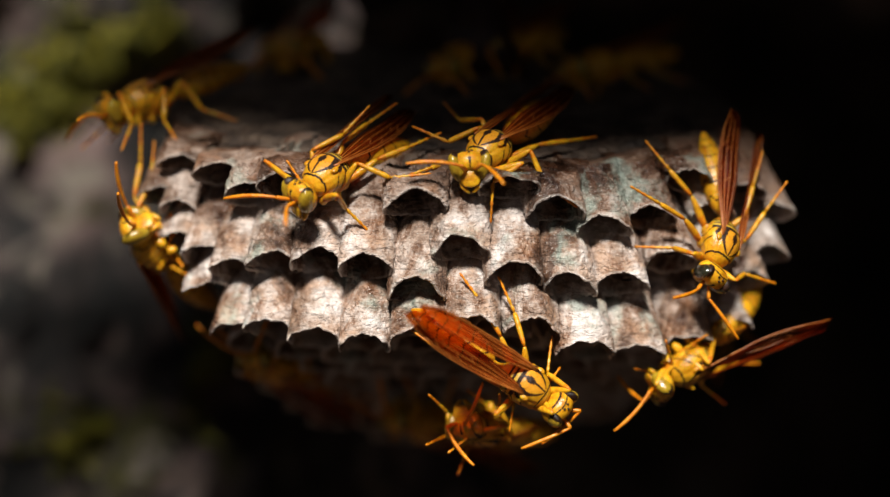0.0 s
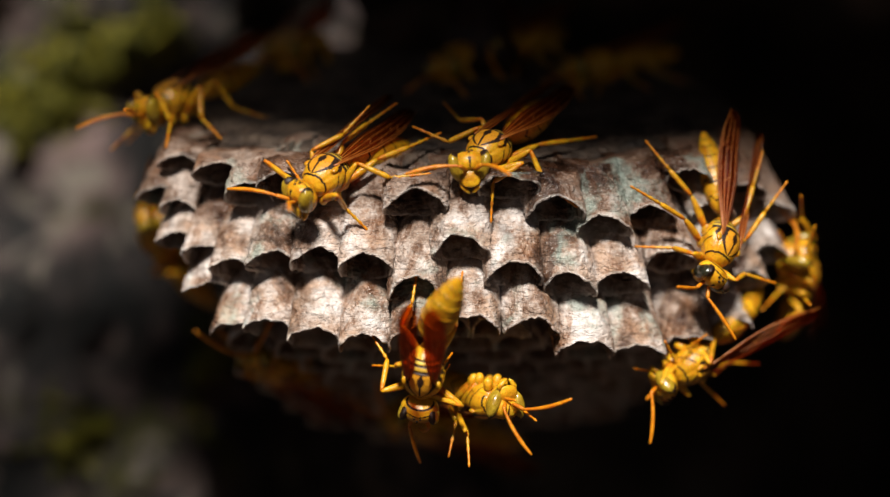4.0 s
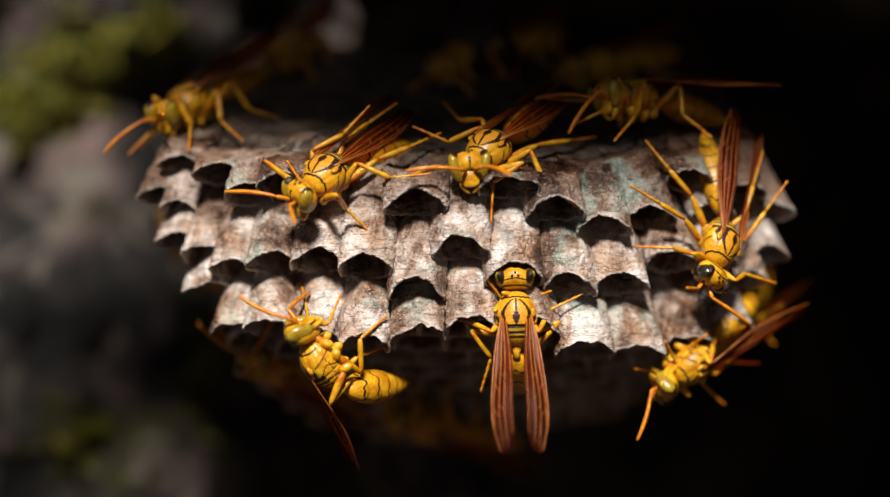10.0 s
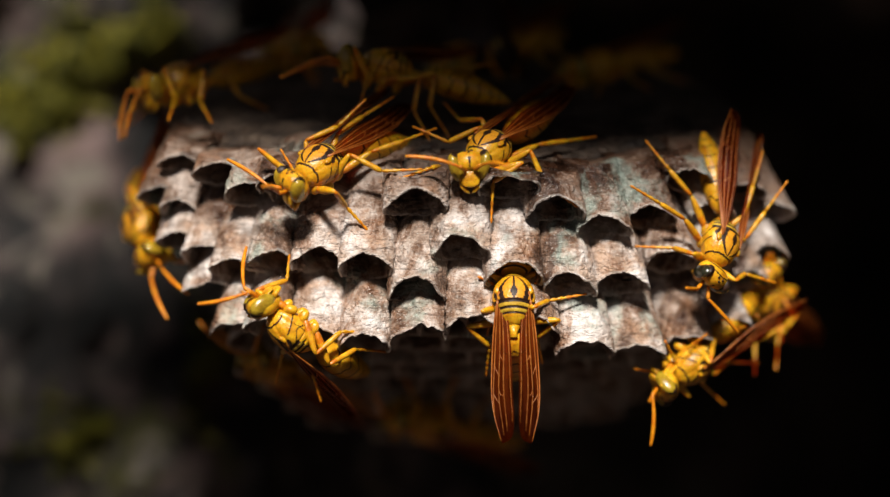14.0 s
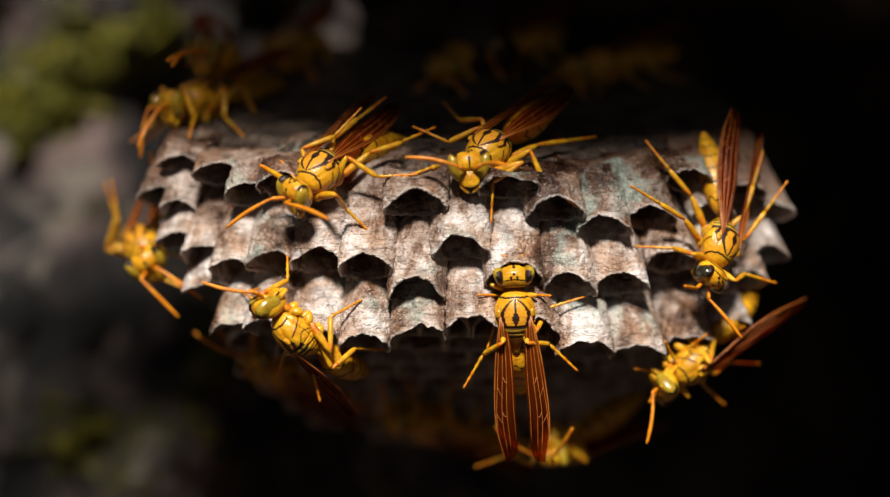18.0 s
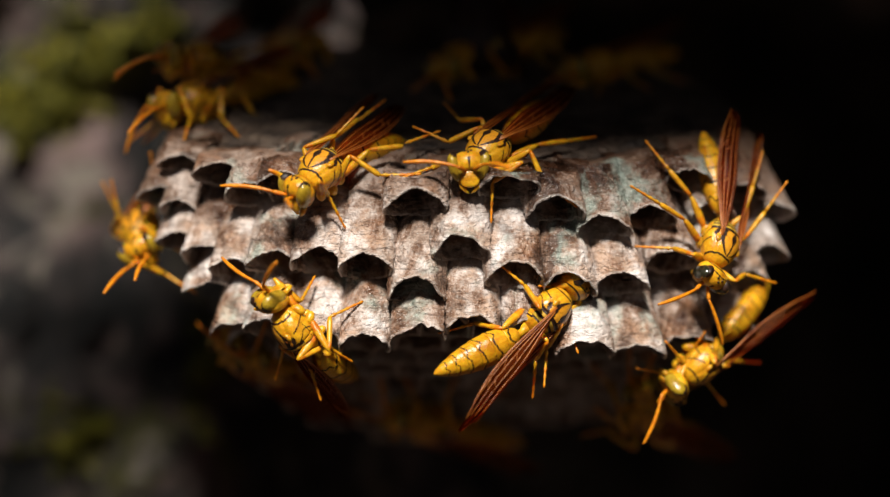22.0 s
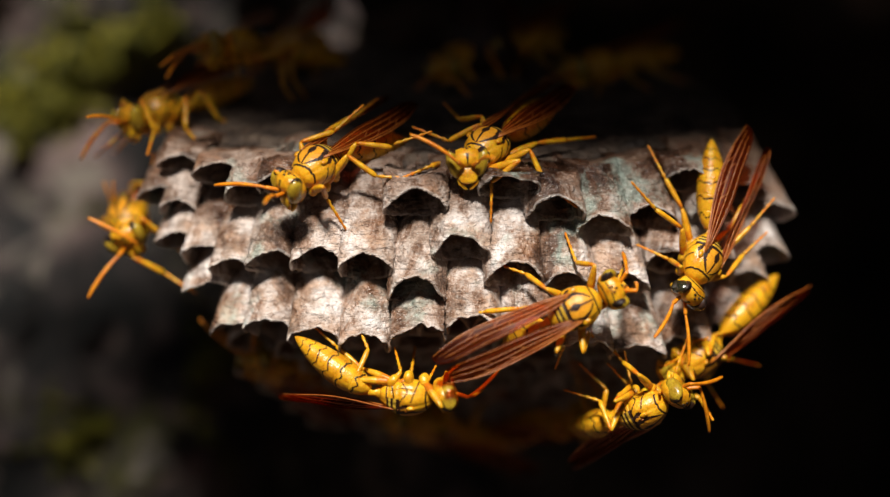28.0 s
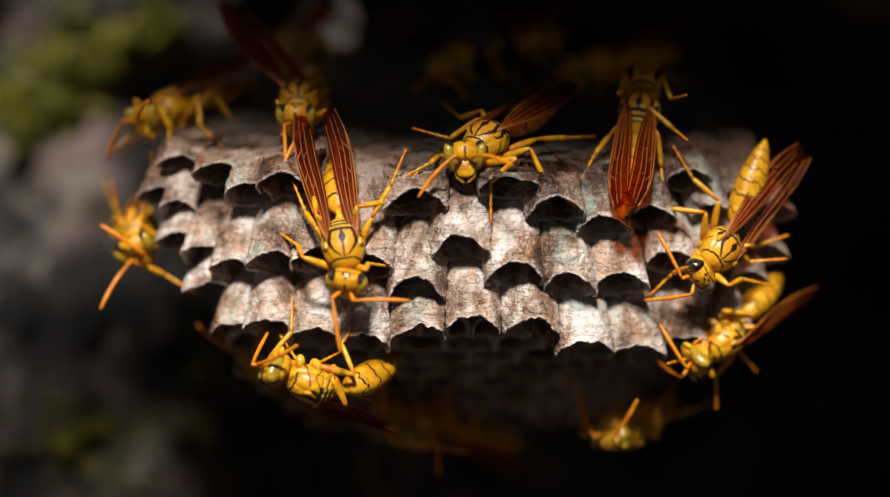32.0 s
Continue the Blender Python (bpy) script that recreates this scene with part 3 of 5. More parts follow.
M_SCAPE = seg_mesh("scape", 1.5, 0.18, 0.23, [ORANGE], 0.02)
M_FLAG = tube([(0, 5.4 * i / 22, -0.040 * (5.4 * i / 22) ** 2) for i in range(23)],
              [(0.15 + 0.075 * math.sin(math.pi * min(1, i / 17) * 0.62) - 0.08 * max(0, (i - 14) / 8) ** 2) * (0.93 if i % 2 else 1.03) for i in range(23)], 10, [ORANGE], "flagellum")
M_JAW = tube([(0, 0, 0), (0.1, 0.25, -0.5), (0.5, 0.3, -1.0), (0.75, 0.28, -1.15)], [0.34, 0.30, 0.20, 0.08], 8, [YELLOW], "mandible")
M_OCELLI = merge("ocellus", [egg(6, 8, lambda s, a, x=x, y=y: (x + 0.15 * round_profile(s) * math.cos(a), y + 0.15 - 0.3 * s, 1.66 + 0.15 * round_profile(s) * math.sin(a)), [DARK]) for x, y in ((0, 0.45), (0.32, 0.1), (-0.32, 0.1))], [DARK])
M_COXA = egg(10, 12, lambda s, a: (0.52 * round_profile(s) * math.cos(a), 0.8 - 1.6 * s, 0.52 * round_profile(s) * math.sin(a)), [YELLOW], None, "coxa")
M_WAIST = tube([(0, 0.2, 0), (0, -0.5, 0.05), (0, -1.1, 0)], [0.75, 0.38, 0.42], 12, [YELLOW], "waist")
M_TEGULA = egg(8, 10, lambda s, a: (0.36 * round_profile(s) * math.cos(a), 0.5 - s, 0.26 * round_profile(s) * math.sin(a)), [YELLOW], None, "tegula")
M_WING = wing_mesh(15.6, 2.4)
M_VEIN = vein_mesh(15.6, 2.4)


def mirrored(me):
    out = me.copy()
    for v in out.vertices:
        v.co.x = -v.co.x
    out.flip_normals()
    return out


M_WING_L, M_VEIN_L, M_JAW_L = mirrored(M_WING), mirrored(M_VEIN), mirrored(M_JAW)


def aim(start, end, up=(0, 0, 1)):
    """The pose at start whose y axis points to end; mm."""
    y = (Vector(end) - Vector(start)).normalized()
    x = y.cross(Vector(up))
    x = x.normalized() if x.length > 1e-4 else Vector((1, 0, 0))
    m = Matrix((x, y, x.cross(y))).transposed().to_4x4()
    m.translation = Vector(start) * MM
    return m


def joint(a, b, l1, l2, bend):
    """The knee between a and b with limb lengths l1, l2, pushed towards bend; b is drawn in if out of reach."""
    a, b = Vector(a), Vector(b)
    d = b - a
    if d.length > (l1 + l2) * 0.985:
        d *= (l1 + l2) * 0.985 / d.length
    h = d.length
    along = (l1 * l1 - l2 * l2 + h * h) / (2 * h)
    off = math.sqrt(max(0.01, l1 * l1 - along * along))
    side = Vector(bend) - d * (Vector(bend).dot(d) / d.dot(d))
    return a + d * (along / h) + side.normalized() * off, a + d


FEET = {"fl": (-4.2, 6.0, -3.4), "fr": (4.2, 6.0, -3.4), "ml": (-7.0, 1.2, -3.8), "mr": (7.0, 1.2, -3.8), "hl": (-6.2, -6.5, -3.8), "hr": (6.2, -6.5, -3.8)}


def wing_pose(s, lift, spread):
    return pose(0.00150 * s, 0.00035, 0.00165) @ pose(0, 0, 0, -lift, 0, spread * s) @ pose(0, 0, 0, 0, 28 * s, 0)


ROOTS = {"f": (0.9, 1.9, -1.5), "m": (1.1, 0.0, -1.7), "h": (1.0, -1.7, -1.4)}
RIG = {}          # the parts of each wasp that move on it


def leg_frames(key, foot, out=0.0):
    """A leg's poses for a foot at a place in mm: the thigh's on the wasp, and the shin's and foot's on the thigh; out 1: the knee to the side."""
    s = 1 if key[1] == "r" else -1
    root = Vector((ROOTS[key[0]][0] * s, *ROOTS[key[0]][1:]))
    foot = Vector(foot)
    reach = foot - root
    if reach.length > 11.4:
        foot = root + reach * (11.4 / reach.length)
    heel = foot + (root - foot).normalized() * 3.4 + Vector((0.5 * s, 0, 0.6))
    knee, heel = joint(root, heel, 3.9, 3.7, ((0.5 + 2.5 * out) * s, 0.9 if key[0] == "f" else -0.5, 1.3 - 0.6 * out))
    thigh = aim(root, knee)
    inv = thigh.inverted()
    return thigh, inv @ aim(knee, heel), inv @ aim(heel, foot), inv @ aim(root + (root - knee).normalized() * 0.2, root + Vector((0, 0, 2)))


def wing_toward(s, way):
    """A wing's pose on the wasp, its tip towards way."""
    y = -Vector(way).normalized()
    x = y.cross(Vector((0, 0, 1))).normalized()
    m = Matrix((x, y, x.cross(y))).transposed().to_4x4()
    return pose(0.00150 * s, 0.00035, 0.00165) @ m @ pose(0, 0, 0, 0, 28 * s, 0)


def wasp(label, feet=None, spread=5.0, lift=4.0, tail=(-8.0, 0.0), nod=-20.0, turn=0.0, feelers=None, size=1.0, dark=False):
    """A wasp in parts. feet: where the feet that differ from a plain stance are held; spread and lift: the wings' angles; tail: the abdomen's
    droop and swing; nod and turn: the head's; feelers: the ways in which the antennae point."""
    ob = tagged(new("wasp"), label, "wasp", "wasps on the nest")
    ob.scale = (size,) * 3
    rig = {}
    body = part("thorax", M_THORAX, ob, None, "yellow thorax with dark brown back stripes")
    part("waist", M_WAIST, ob, pose(0, -0.0030, -0.0001))
    belly = part("abdomen", M_TAIL[0], ob, pose(0, -0.0038, -0.0002, tail[0], 0, tail[1]), "yellow abdomen with thin dark wavy rings")
    for me in M_TAIL[1:]:
        part("abdomen_ring", me, belly)
    rig["belly"] = belly
    hm = pose(0, 0.0040, -0.0001, nod, 0, turn)
    head = rig["head"] = part("head", M_HEAD, ob, hm, "yellow wasp head")
    for s in (1, -1):
        part("eye", M_EYE_DARK if dark else M_EYE, head, pose(0.00136 * s, 0.00046, 0.00012, 0, 16 * s, -16 * s), "glossy dark compound eye" if dark else "glossy olive-yellow compound eye")
        part("eye_rim", M_RIM, head, pose(0.00124 * s, 0.00034, 0.00012, 0, 16 * s, -16 * s))
        part("mandible", M_JAW_L if s > 0 else M_JAW, head, pose(0.00085 * s, 0.0006, -0.00135))
    part("clypeus", M_CLYP, head, pose(0, 0.00112, -0.00095, 14))
    part("ocellus", M_OCELLI, head)
    for s, way in zip((1, -1), feelers or ((0.9, 1.0, -0.15), (-0.9, 1.0, -0.15))):
        root = Vector((0.42 * s, 1.25, 0.05))
        bend = root + Vector((0.55 * s, 0.9, 0.55)).normalized() * 1.45
        ant = part("antenna", M_SCAPE, head, aim(root, bend))
        rig["a" + "rl"[s < 0]] = (part("flagellum", M_FLAG, ant, (ant.matrix_basis.inverted() @ aim(bend, bend + Vector(way)))), bend)
        # wings
        wing = part("wing", M_WING if s > 0 else M_WING_L, ob, wing_pose(s, lift, spread), "folded red-brown translucent wing")
        rig["w" + "rl"[s < 0]] = wing
        part("vein", M_VEIN if s > 0 else M_VEIN_L, wing)
        part("tegula", M_TEGULA, ob, pose(0.0017 * s, 0.0006, 0.0014))
    feet_at = dict(FEET)
    feet_at.update(feet or {})
    for key, foot in feet_at.items():
        thigh, shin, toe, hip = leg_frames(key, foot)
        leg = part("leg", M_FEMUR, ob, thigh, "orange-yellow jointed leg")
        part("coxa", M_COXA, leg, hip)
        rig[key] = (leg, part("tibia", M_TIBIA, leg, shin), part("tarsus", M_TARSUS, leg, toe))
    RIG[ob] = rig
    return ob


BODY = 292.0    # from the head's middle to the abdomen's tip, in plan units


def held_at(hu, hv, tu, tv, y, deeper, back, size=1.0):
    """A wasp's pose: its head at hu, hv and y mm deep, its tail towards tu, tv, deeper than the head by the rest of its length (deeper 1) or
    nearer (-1); back: the way to which its back is turned."""
    flat = math.hypot(tu - hu, tv - hv)
    long = BODY * size
    rest = math.sqrt(max(0.0, long * long - flat * flat)) / 16 * deeper
    head, tail = spot(hu, hv, y), spot(tu, tv, y + rest)
    f = (head - tail).normalized()
    x = f.cross(Vector(back)).normalized()
    m = Matrix((x, f, x.cross(f))).transposed().to_4x4()
    m.translation = head - f * 0.0043 * size
    return m


CAST = []


def actor(ob, size, *rows):
    """A wasp and its way: rows of seconds, head u, v, tail u, v, depth, deeper, back."""
    rows = list(rows)
    if rows[0][0] > 0:
        rows.insert(0, (0.0, *rows[0][1:]))
    if rows[-1][0] < 32:
        rows.append((32.0, *rows[-1][1:]))
    ob.scale = (size,) * 3
    CAST.append((ob, [(r[0], held_at(*r[1:], size)) for r in rows]))
    return ob


STANCES = {}


def held(p, t, m):
    STANCES.setdefault(p, {})[t] = m


def pose_at(ob, t):
    """A wasp's place at a time between its rows, with its size."""
    rows = next(rows for o, rows in CAST if o is ob)
    m = rows[-1][1]
    for (t0, m0), (t1, m1) in zip(rows, rows[1:]):
        if t0 <= t <= t1:
            m = m0.lerp(m1, (t - t0) / (t1 - t0))
            break
    return m @ Matrix.Diagonal((*ob.scale, 1))


def reached(body, root, spot_uv, length, likely):
    """The way, on the wasp, from root (mm) to a tip seen at spot_uv: u, v and, where known, the depth; else as deep as the limb's length
    allows, on the side that is likely."""
    inv = body.inverted()
    if len(spot_uv) == 3:
        return (inv @ spot(*spot_uv)) / MM - Vector(root)
    eye, far = inv @ Vector((0, -D, 0)), inv @ spot(*spot_uv)
    ray, start = (far - eye).normalized(), Vector(root) * MM - eye
    mid = ray * start.dot(ray)
    gap = (length * MM) ** 2 - (mid - start).length_squared
    if gap <= 0:
        return (mid - start) / MM
    ways = [(mid + ray * k * math.sqrt(gap) - start) / MM for k in (1, -1)]
    return max(ways, key=lambda w: w.normalized().dot(Vector(likely).normalized()))


def stance(ob, t, f=(), m=(), h=(), a=(), w=(), tail=None, head=None, out=0.0, elbow=0.0):
    """How a wasp holds itself at t: the feet of its front, middle and hind legs, the tips of its antennae, wings and abdomen, each as u, v
    and, if known, the depth in mm; head: its nod and turn; out: how far its hind knees stand off to the sides, elbow: its front ones."""
    body, rig = pose_at(ob, t), RIG[ob]
    inv = body.inverted()
    for kind, feet in (("f", f), ("m", m), ("h", h)):
        on = sorted(((inv @ spot(*p, *(() if len(p) == 3 else (face_depth(*p) - 0.4,)))) / MM for p in feet), key=lambda p: p.x)
        for k, p in enumerate(on):
            side = "lr"[k] if len(on) == 2 else "lr"[p.x > 0]
            for limb, pm in zip(rig[kind + side], leg_frames(kind + side, p, {"f": elbow, "m": 0.0, "h": out}[kind])):
                held(limb, t, pm)
    hm = pose(0, 0.0040, -0.0001, head[0], 0, head[1]) if head else rig["head"].matrix_basis
    if head:
        held(rig["head"], t, hm)
    ways = []
    for p in a:
        ways.append([reached(body @ hm, rig["a" + side][1], p, 5.2, (0.8 if side == "r" else -0.8, 1.0, -0.3)) for side in "lr"])
    for k, two in enumerate(sorted(ways, key=lambda x: x[0].x)):
        side = "lr"[k] if len(ways) == 2 else "lr"[two[0].x > 0]
        flag, bend = rig["a" + side]
        held(flag, t, flag.parent.matrix_basis.inverted() @ aim(bend, bend + two["lr".index(side)]) @ pose(0, 0, 0, 12.2))      # it droops by as much
    on = sorted((reached(body, (0, 0.35, 1.65), p, 15.4, (0, -1, 0.1)) for p in w), key=lambda x: x.x)
    for s, x in zip((-1, 1), on if len(on) == 2 else [y + Vector((k * 0.4, 0, 0)) for y in on for k in (-1, 1)]):
        held(rig["w" + "rl"[s < 0]], t, wing_toward(s, x))
    if tail:
        way = reached(body, (0, -3.8, -0.2), tail, 10.0, (0, -1, -0.1))
        held(rig["belly"], t, aim((0, -3.8, -0.2), Vector((0, -3.8, -0.2)) - way))


# on the upper edge
A, A2 = (-0.40, -0.8, 0.5), (-0.05, -0.9, 0.4)
croucher = actor(wasp("yellow paper wasp crouching head down on the upper edge", turn=-18, nod=-8, lift=-1, spread=3), 1.08,
      (0, 530, 345, 718, 200, -4, 1, A), (13, 530, 345, 718, 200, -4, 1, A), (13.6, 516, 326, 712, 190, -4, 1, A), (14.5, 516, 326, 712, 190, -4, 1, A),
      (16.5, 520, 336, 705, 190, -4, 1, A), (20, 522, 343, 695, 185, -4, 1, A), (21, 520, 340, 700, 190, -4, 1, A), (23, 530, 335, 700, 190, -4, 1, A),
      (25.5, 528, 335, 700, 190, -4, 1, A), (27.5, 512, 332, 700, 190, -4, 1, A), (28.5, 510, 324, 705, 185, -4, 1, A), (29.4, 508, 318, 705, 185, -4, 1, A),
      (30.1, 532, 328, 690, 185, -4, 1, A), (30.6, 550, 350, 670, 190, -4, 1, (-0.2, -0.7, 0.6)), (31.0, 573, 372, 640, 180, -5, 1, A2),
      (31.4, 592, 440, 610, 200, -6, 1, A2), (31.8, 606, 484, 580, 215, -6, 1, (0, -1, 0.1)), (32, 614, 497, 578, 225, -6, 1, (0, -1, 0.1)))
for t in (0.0, 13.0):
    stance(croucher, t, f=[(650, 408), (520, 305, -1)], m=[(738, 308), (640, 198, 2)], h=[(772, 236, 4), (690, 188, 6)], a=[(402, 345), (508, 388)], w=[(724, 202), (690, 178)])
stance(croucher, 13.6, f=[(650, 408)], a=[(405, 280), (470, 332)])
stance(croucher, 17.0, f=[(648, 408)], m=[(715, 310), (630, 200, 2)], a=[(392, 335), (535, 372)], w=[(705, 195), (665, 180)])
stance(croucher, 20.0, f=[(648, 408)], a=[(475, 452), (597, 415)])
stance(croucher, 21.0, f=[(606, 398)], a=[(425, 335), (493, 415)], w=[(705, 195), (665, 175)])
stance(croucher, 22.0, f=[(606, 398)], a=[(392, 342), (524, 368)])
stance(croucher, 23.0, f=[(606, 398)], a=[(405, 357), (540, 330)])
stance(croucher, 25.0, f=[(606, 398)], a=[(412, 353), (508, 392)])
stance(croucher, 28.0, f=[(606, 398)], a=[(383, 328), (475, 350)], w=[(728, 190), (685, 180)])
stance(croucher, 29.0, f=[(606, 398)], m=[(715, 310), (630, 190, 2)], a=[(380, 308), (470, 330)])
stance(croucher, 30.0, f=[(606, 398)], a=[(497, 425), (540, 372)], w=[(728, 185), (690, 180)])
stance(croucher, 31.0, f=[(662, 380), (520, 352)], m=[(715, 310), (535, 225)], h=[(725, 240, 3), (600, 190, 6)], a=[(555, 492), (652, 463)], w=[(668, 172), (620, 170)])
stance(croucher, 32.0, f=[(692, 470), (495, 412)], m=[(722, 250), (520, 330)], h=[(720, 320), (545, 290)], a=[(740, 530), (600, 622)], w=[(532, 212), (578, 198)], tail=(600, 255))
B = (-0.12, -0.55, 0.85)
facer = actor(wasp("yellow paper wasp facing outwards from the upper edge", nod=8, turn=36, lift=-2, feelers=((1.2, 0.7, 0.1), (-1.2, 0.7, 0.1)), spread=4), 1.08,
      (0, 824, 294, 985, 180, -3, 1, B), (25.5, 822, 294, 985, 180, -3, 1, B), (28, 820, 288, 985, 178, -3, 1, B), (30.5, 820, 284, 985, 178, -3, 1, B),
      (31, 812, 276, 990, 174, -3, 1, B), (32, 816, 276, 990, 172, -3, 1, B))
for t, one, two in ((0, (703, 292), (884, 330)), (6, (703, 315), (890, 305)), (12, (702, 275), (890, 295)), (17, (698, 268), (890, 298)), (20, (696, 288), (890, 300)), (24, (698, 282), (892, 296)),
                    (25, (700, 275), (898, 282)), (28, (702, 232), (868, 285)), (30, (703, 237), (880, 275)), (31, (695, 217), (855, 276)), (32, (735, 350), (898, 290))):
    stance(facer, t, f=[(712, 312), (865, 386)], m=[(1004, 356), (748, 232, 3)], h=[(1062, 238, 9), (790, 190, 9)], a=[one, two], elbow=3.0)
# on the side cells
C, C2 = (0.72, -0.68, 0.12), (0.4, -0.9, 0.1)
sider = actor(wasp("yellow paper wasp with raised dark wings on the side cells", lift=16, spread=8, tail=(6, 0), nod=-35, dark=True), 1.03,
      (0, 1256, 486, 1300, 240, 1, 1, C), (25.5, 1254, 488, 1298, 240, 1, 1, C), (27.5, 1226, 505, 1300, 260, 0, 1, C), (28, 1216, 515, 1300, 270, 0, 1, C),
      (28.6, 1222, 560, 1305, 305, 0, 1, C2), (29, 1228, 580, 1310, 330, 0, 1, C2), (30, 1220, 585, 1300, 320, 0, 1, C2),
      (31, 1276, 560, 1302, 290, 2, 1, (0.2, -1, 0.1)), (31.3, 1262, 530, 1310, 280, 2, 1, C2), (31.6, 1240, 490, 1345, 260, 1, 1, (0.7, -0.7, 0.1)), (32, 1236, 482, 1372, 290, 1, 1, C))
for t, one, two in ((0, (1192, 512), (1302, 592)), (12, (1208, 508), (1302, 578)), (19, (1205, 512), (1300, 600)), (20, (1172, 562), (1250, 612)), (21, (1155, 546), (1282, 588)), (22, (1168, 535), (1275, 604)), (25, (1212, 510), (1303, 602))):
    stance(sider, t, f=[(1128, 435), (1348, 494, 6)], m=[(1122, 335, -2), (1376, 335, 5)], h=[(1132, 240, 4), (1340, 280, 8)], a=[one, two], w=[(1288, 203), (1330, 236)], tail=(1250, 230))
stance(sider, 28, f=[(1130, 435), (1340, 420, 6)], m=[(1125, 335, -2), (1376, 340, 5)], h=[(1135, 240, 4), (1340, 300, 8)], a=[(1152, 590), (1205, 642)], w=[(1315, 230), (1345, 260)], tail=(1265, 248))
stance(sider, 29, f=[(1150, 478), (1345, 470, 6)], m=[(1126, 335, -2), (1372, 335, 5)], h=[(1175, 255, 4), (1350, 330, 8)], a=[(1145, 645), (1230, 605)], w=[(1325, 285), (1358, 288)], tail=(1285, 300))
stance(sider, 30, f=[(1130, 555), (1345, 470, 6)], m=[(1126, 335, -2), (1376, 335, 5)], h=[(1178, 265, 4), (1345, 330, 8)], a=[(1132, 616), (1222, 590)], w=[(1318, 292), (1338, 300)], tail=(1270, 305))
stance(sider, 31, f=[(1172, 527), (1345, 470, 6)], m=[(1208, 262, 2), (1372, 335, 5)], h=[(1215, 260, 4), (1360, 440, 8)], a=[(1220, 655), (1275, 600)], w=[(1308, 255), (1332, 265)], tail=(1315, 300))
stance(sider, 32, f=[(1140, 525), (1345, 500, 6)], m=[(1140, 340), (1362, 458, 5)], h=[(1195, 272, 4), (1372, 420, 8)], a=[(1140, 528), (1160, 412)], w=[(1405, 262), (1418, 268)], tail=(1358, 252))
E_ = (0.62, -0.30, -0.72)
edger = actor(wasp("yellow paper wasp hanging from the lower side edge", nod=-25, spread=5, lift=10, feelers=((0.3, 0.7, 1.0), (-0.5, 1.0, 0.2))), 1.03,
      (0, 1166, 684, 1335, 530, 6, 0.5, E_), (3, 1172, 682, 1340, 528, 6, 0.5, E_), (19, 1174, 684, 1335, 525, 6, 0.5, E_), (20, 1166, 692, 1340, 525, 6, 0.5, E_), (21, 1186, 688, 1350, 515, 6, 0.5, E_),
      (25.5, 1196, 682, 1352, 510, 6, 0.5, E_), (28, 1185, 672, 1362, 505, 6, 0.5, E_), (29, 1226, 680, 1380, 485, 6, 0.5, E_), (30, 1226, 670, 1375, 475, 6, 0.5, E_),
      (31, 1216, 660, 1390, 485, 6, 0.5, E_), (32, 1232, 640, 1372, 500, 6, 0.5, E_))
for t, tip, one, two, end in ((0, (1455, 565), (1060, 765), (1090, 668), (1348, 520)), (1, (1447, 548), (1088, 786), (1125, 672), (1385, 510)), (2, (1442, 545), (1100, 788), (1128, 670), (1352, 520)), (3, (1440, 545), (1140, 798), (1150, 690), (1352, 520)),
                              (8, (1417, 540), (1122, 798), (1150, 690), (1348, 520)), (17, (1412, 528), (1140, 810), (1150, 690), (1345, 518)), (19, (1412, 526), (1125, 800), (1150, 690), (1345, 520)), (20, (1425, 517), (1150, 728), (1092, 702), (1360, 508)),
                              (21, (1438, 508), (1170, 736), (1110, 706), (1370, 500)), (22, (1427, 518), (1132, 790), (1168, 670), (1362, 505)), (25, (1420, 516), (1156, 804), (1210, 690), (1362, 505)), (28, (1420, 505), (1150, 720), (1170, 690), (1378, 496)),
                              (29, (1445, 484), (1175, 715), (1245, 740), (1395, 475)), (30, (1437, 477), (1140, 715), (1240, 740), (1390, 468)), (31, (1448, 498), (1178, 655), (1250, 602), (1400, 478)), (32, (1430, 508), (1155, 632), (1165, 575), (1385, 490))):
    stance(edger, t, f=[(1176, 610, 4), (1120, 650, 6)] if t < 28 else [(1180, 640, 4), (1250, 600 + 130 * (t < 30.5), 3)], m=[(1230, 600, 6), (1262, 700, 12)], h=[(1300, 580, 9), (1320, 640, 13)], a=[one, two], w=[tip], tail=end)
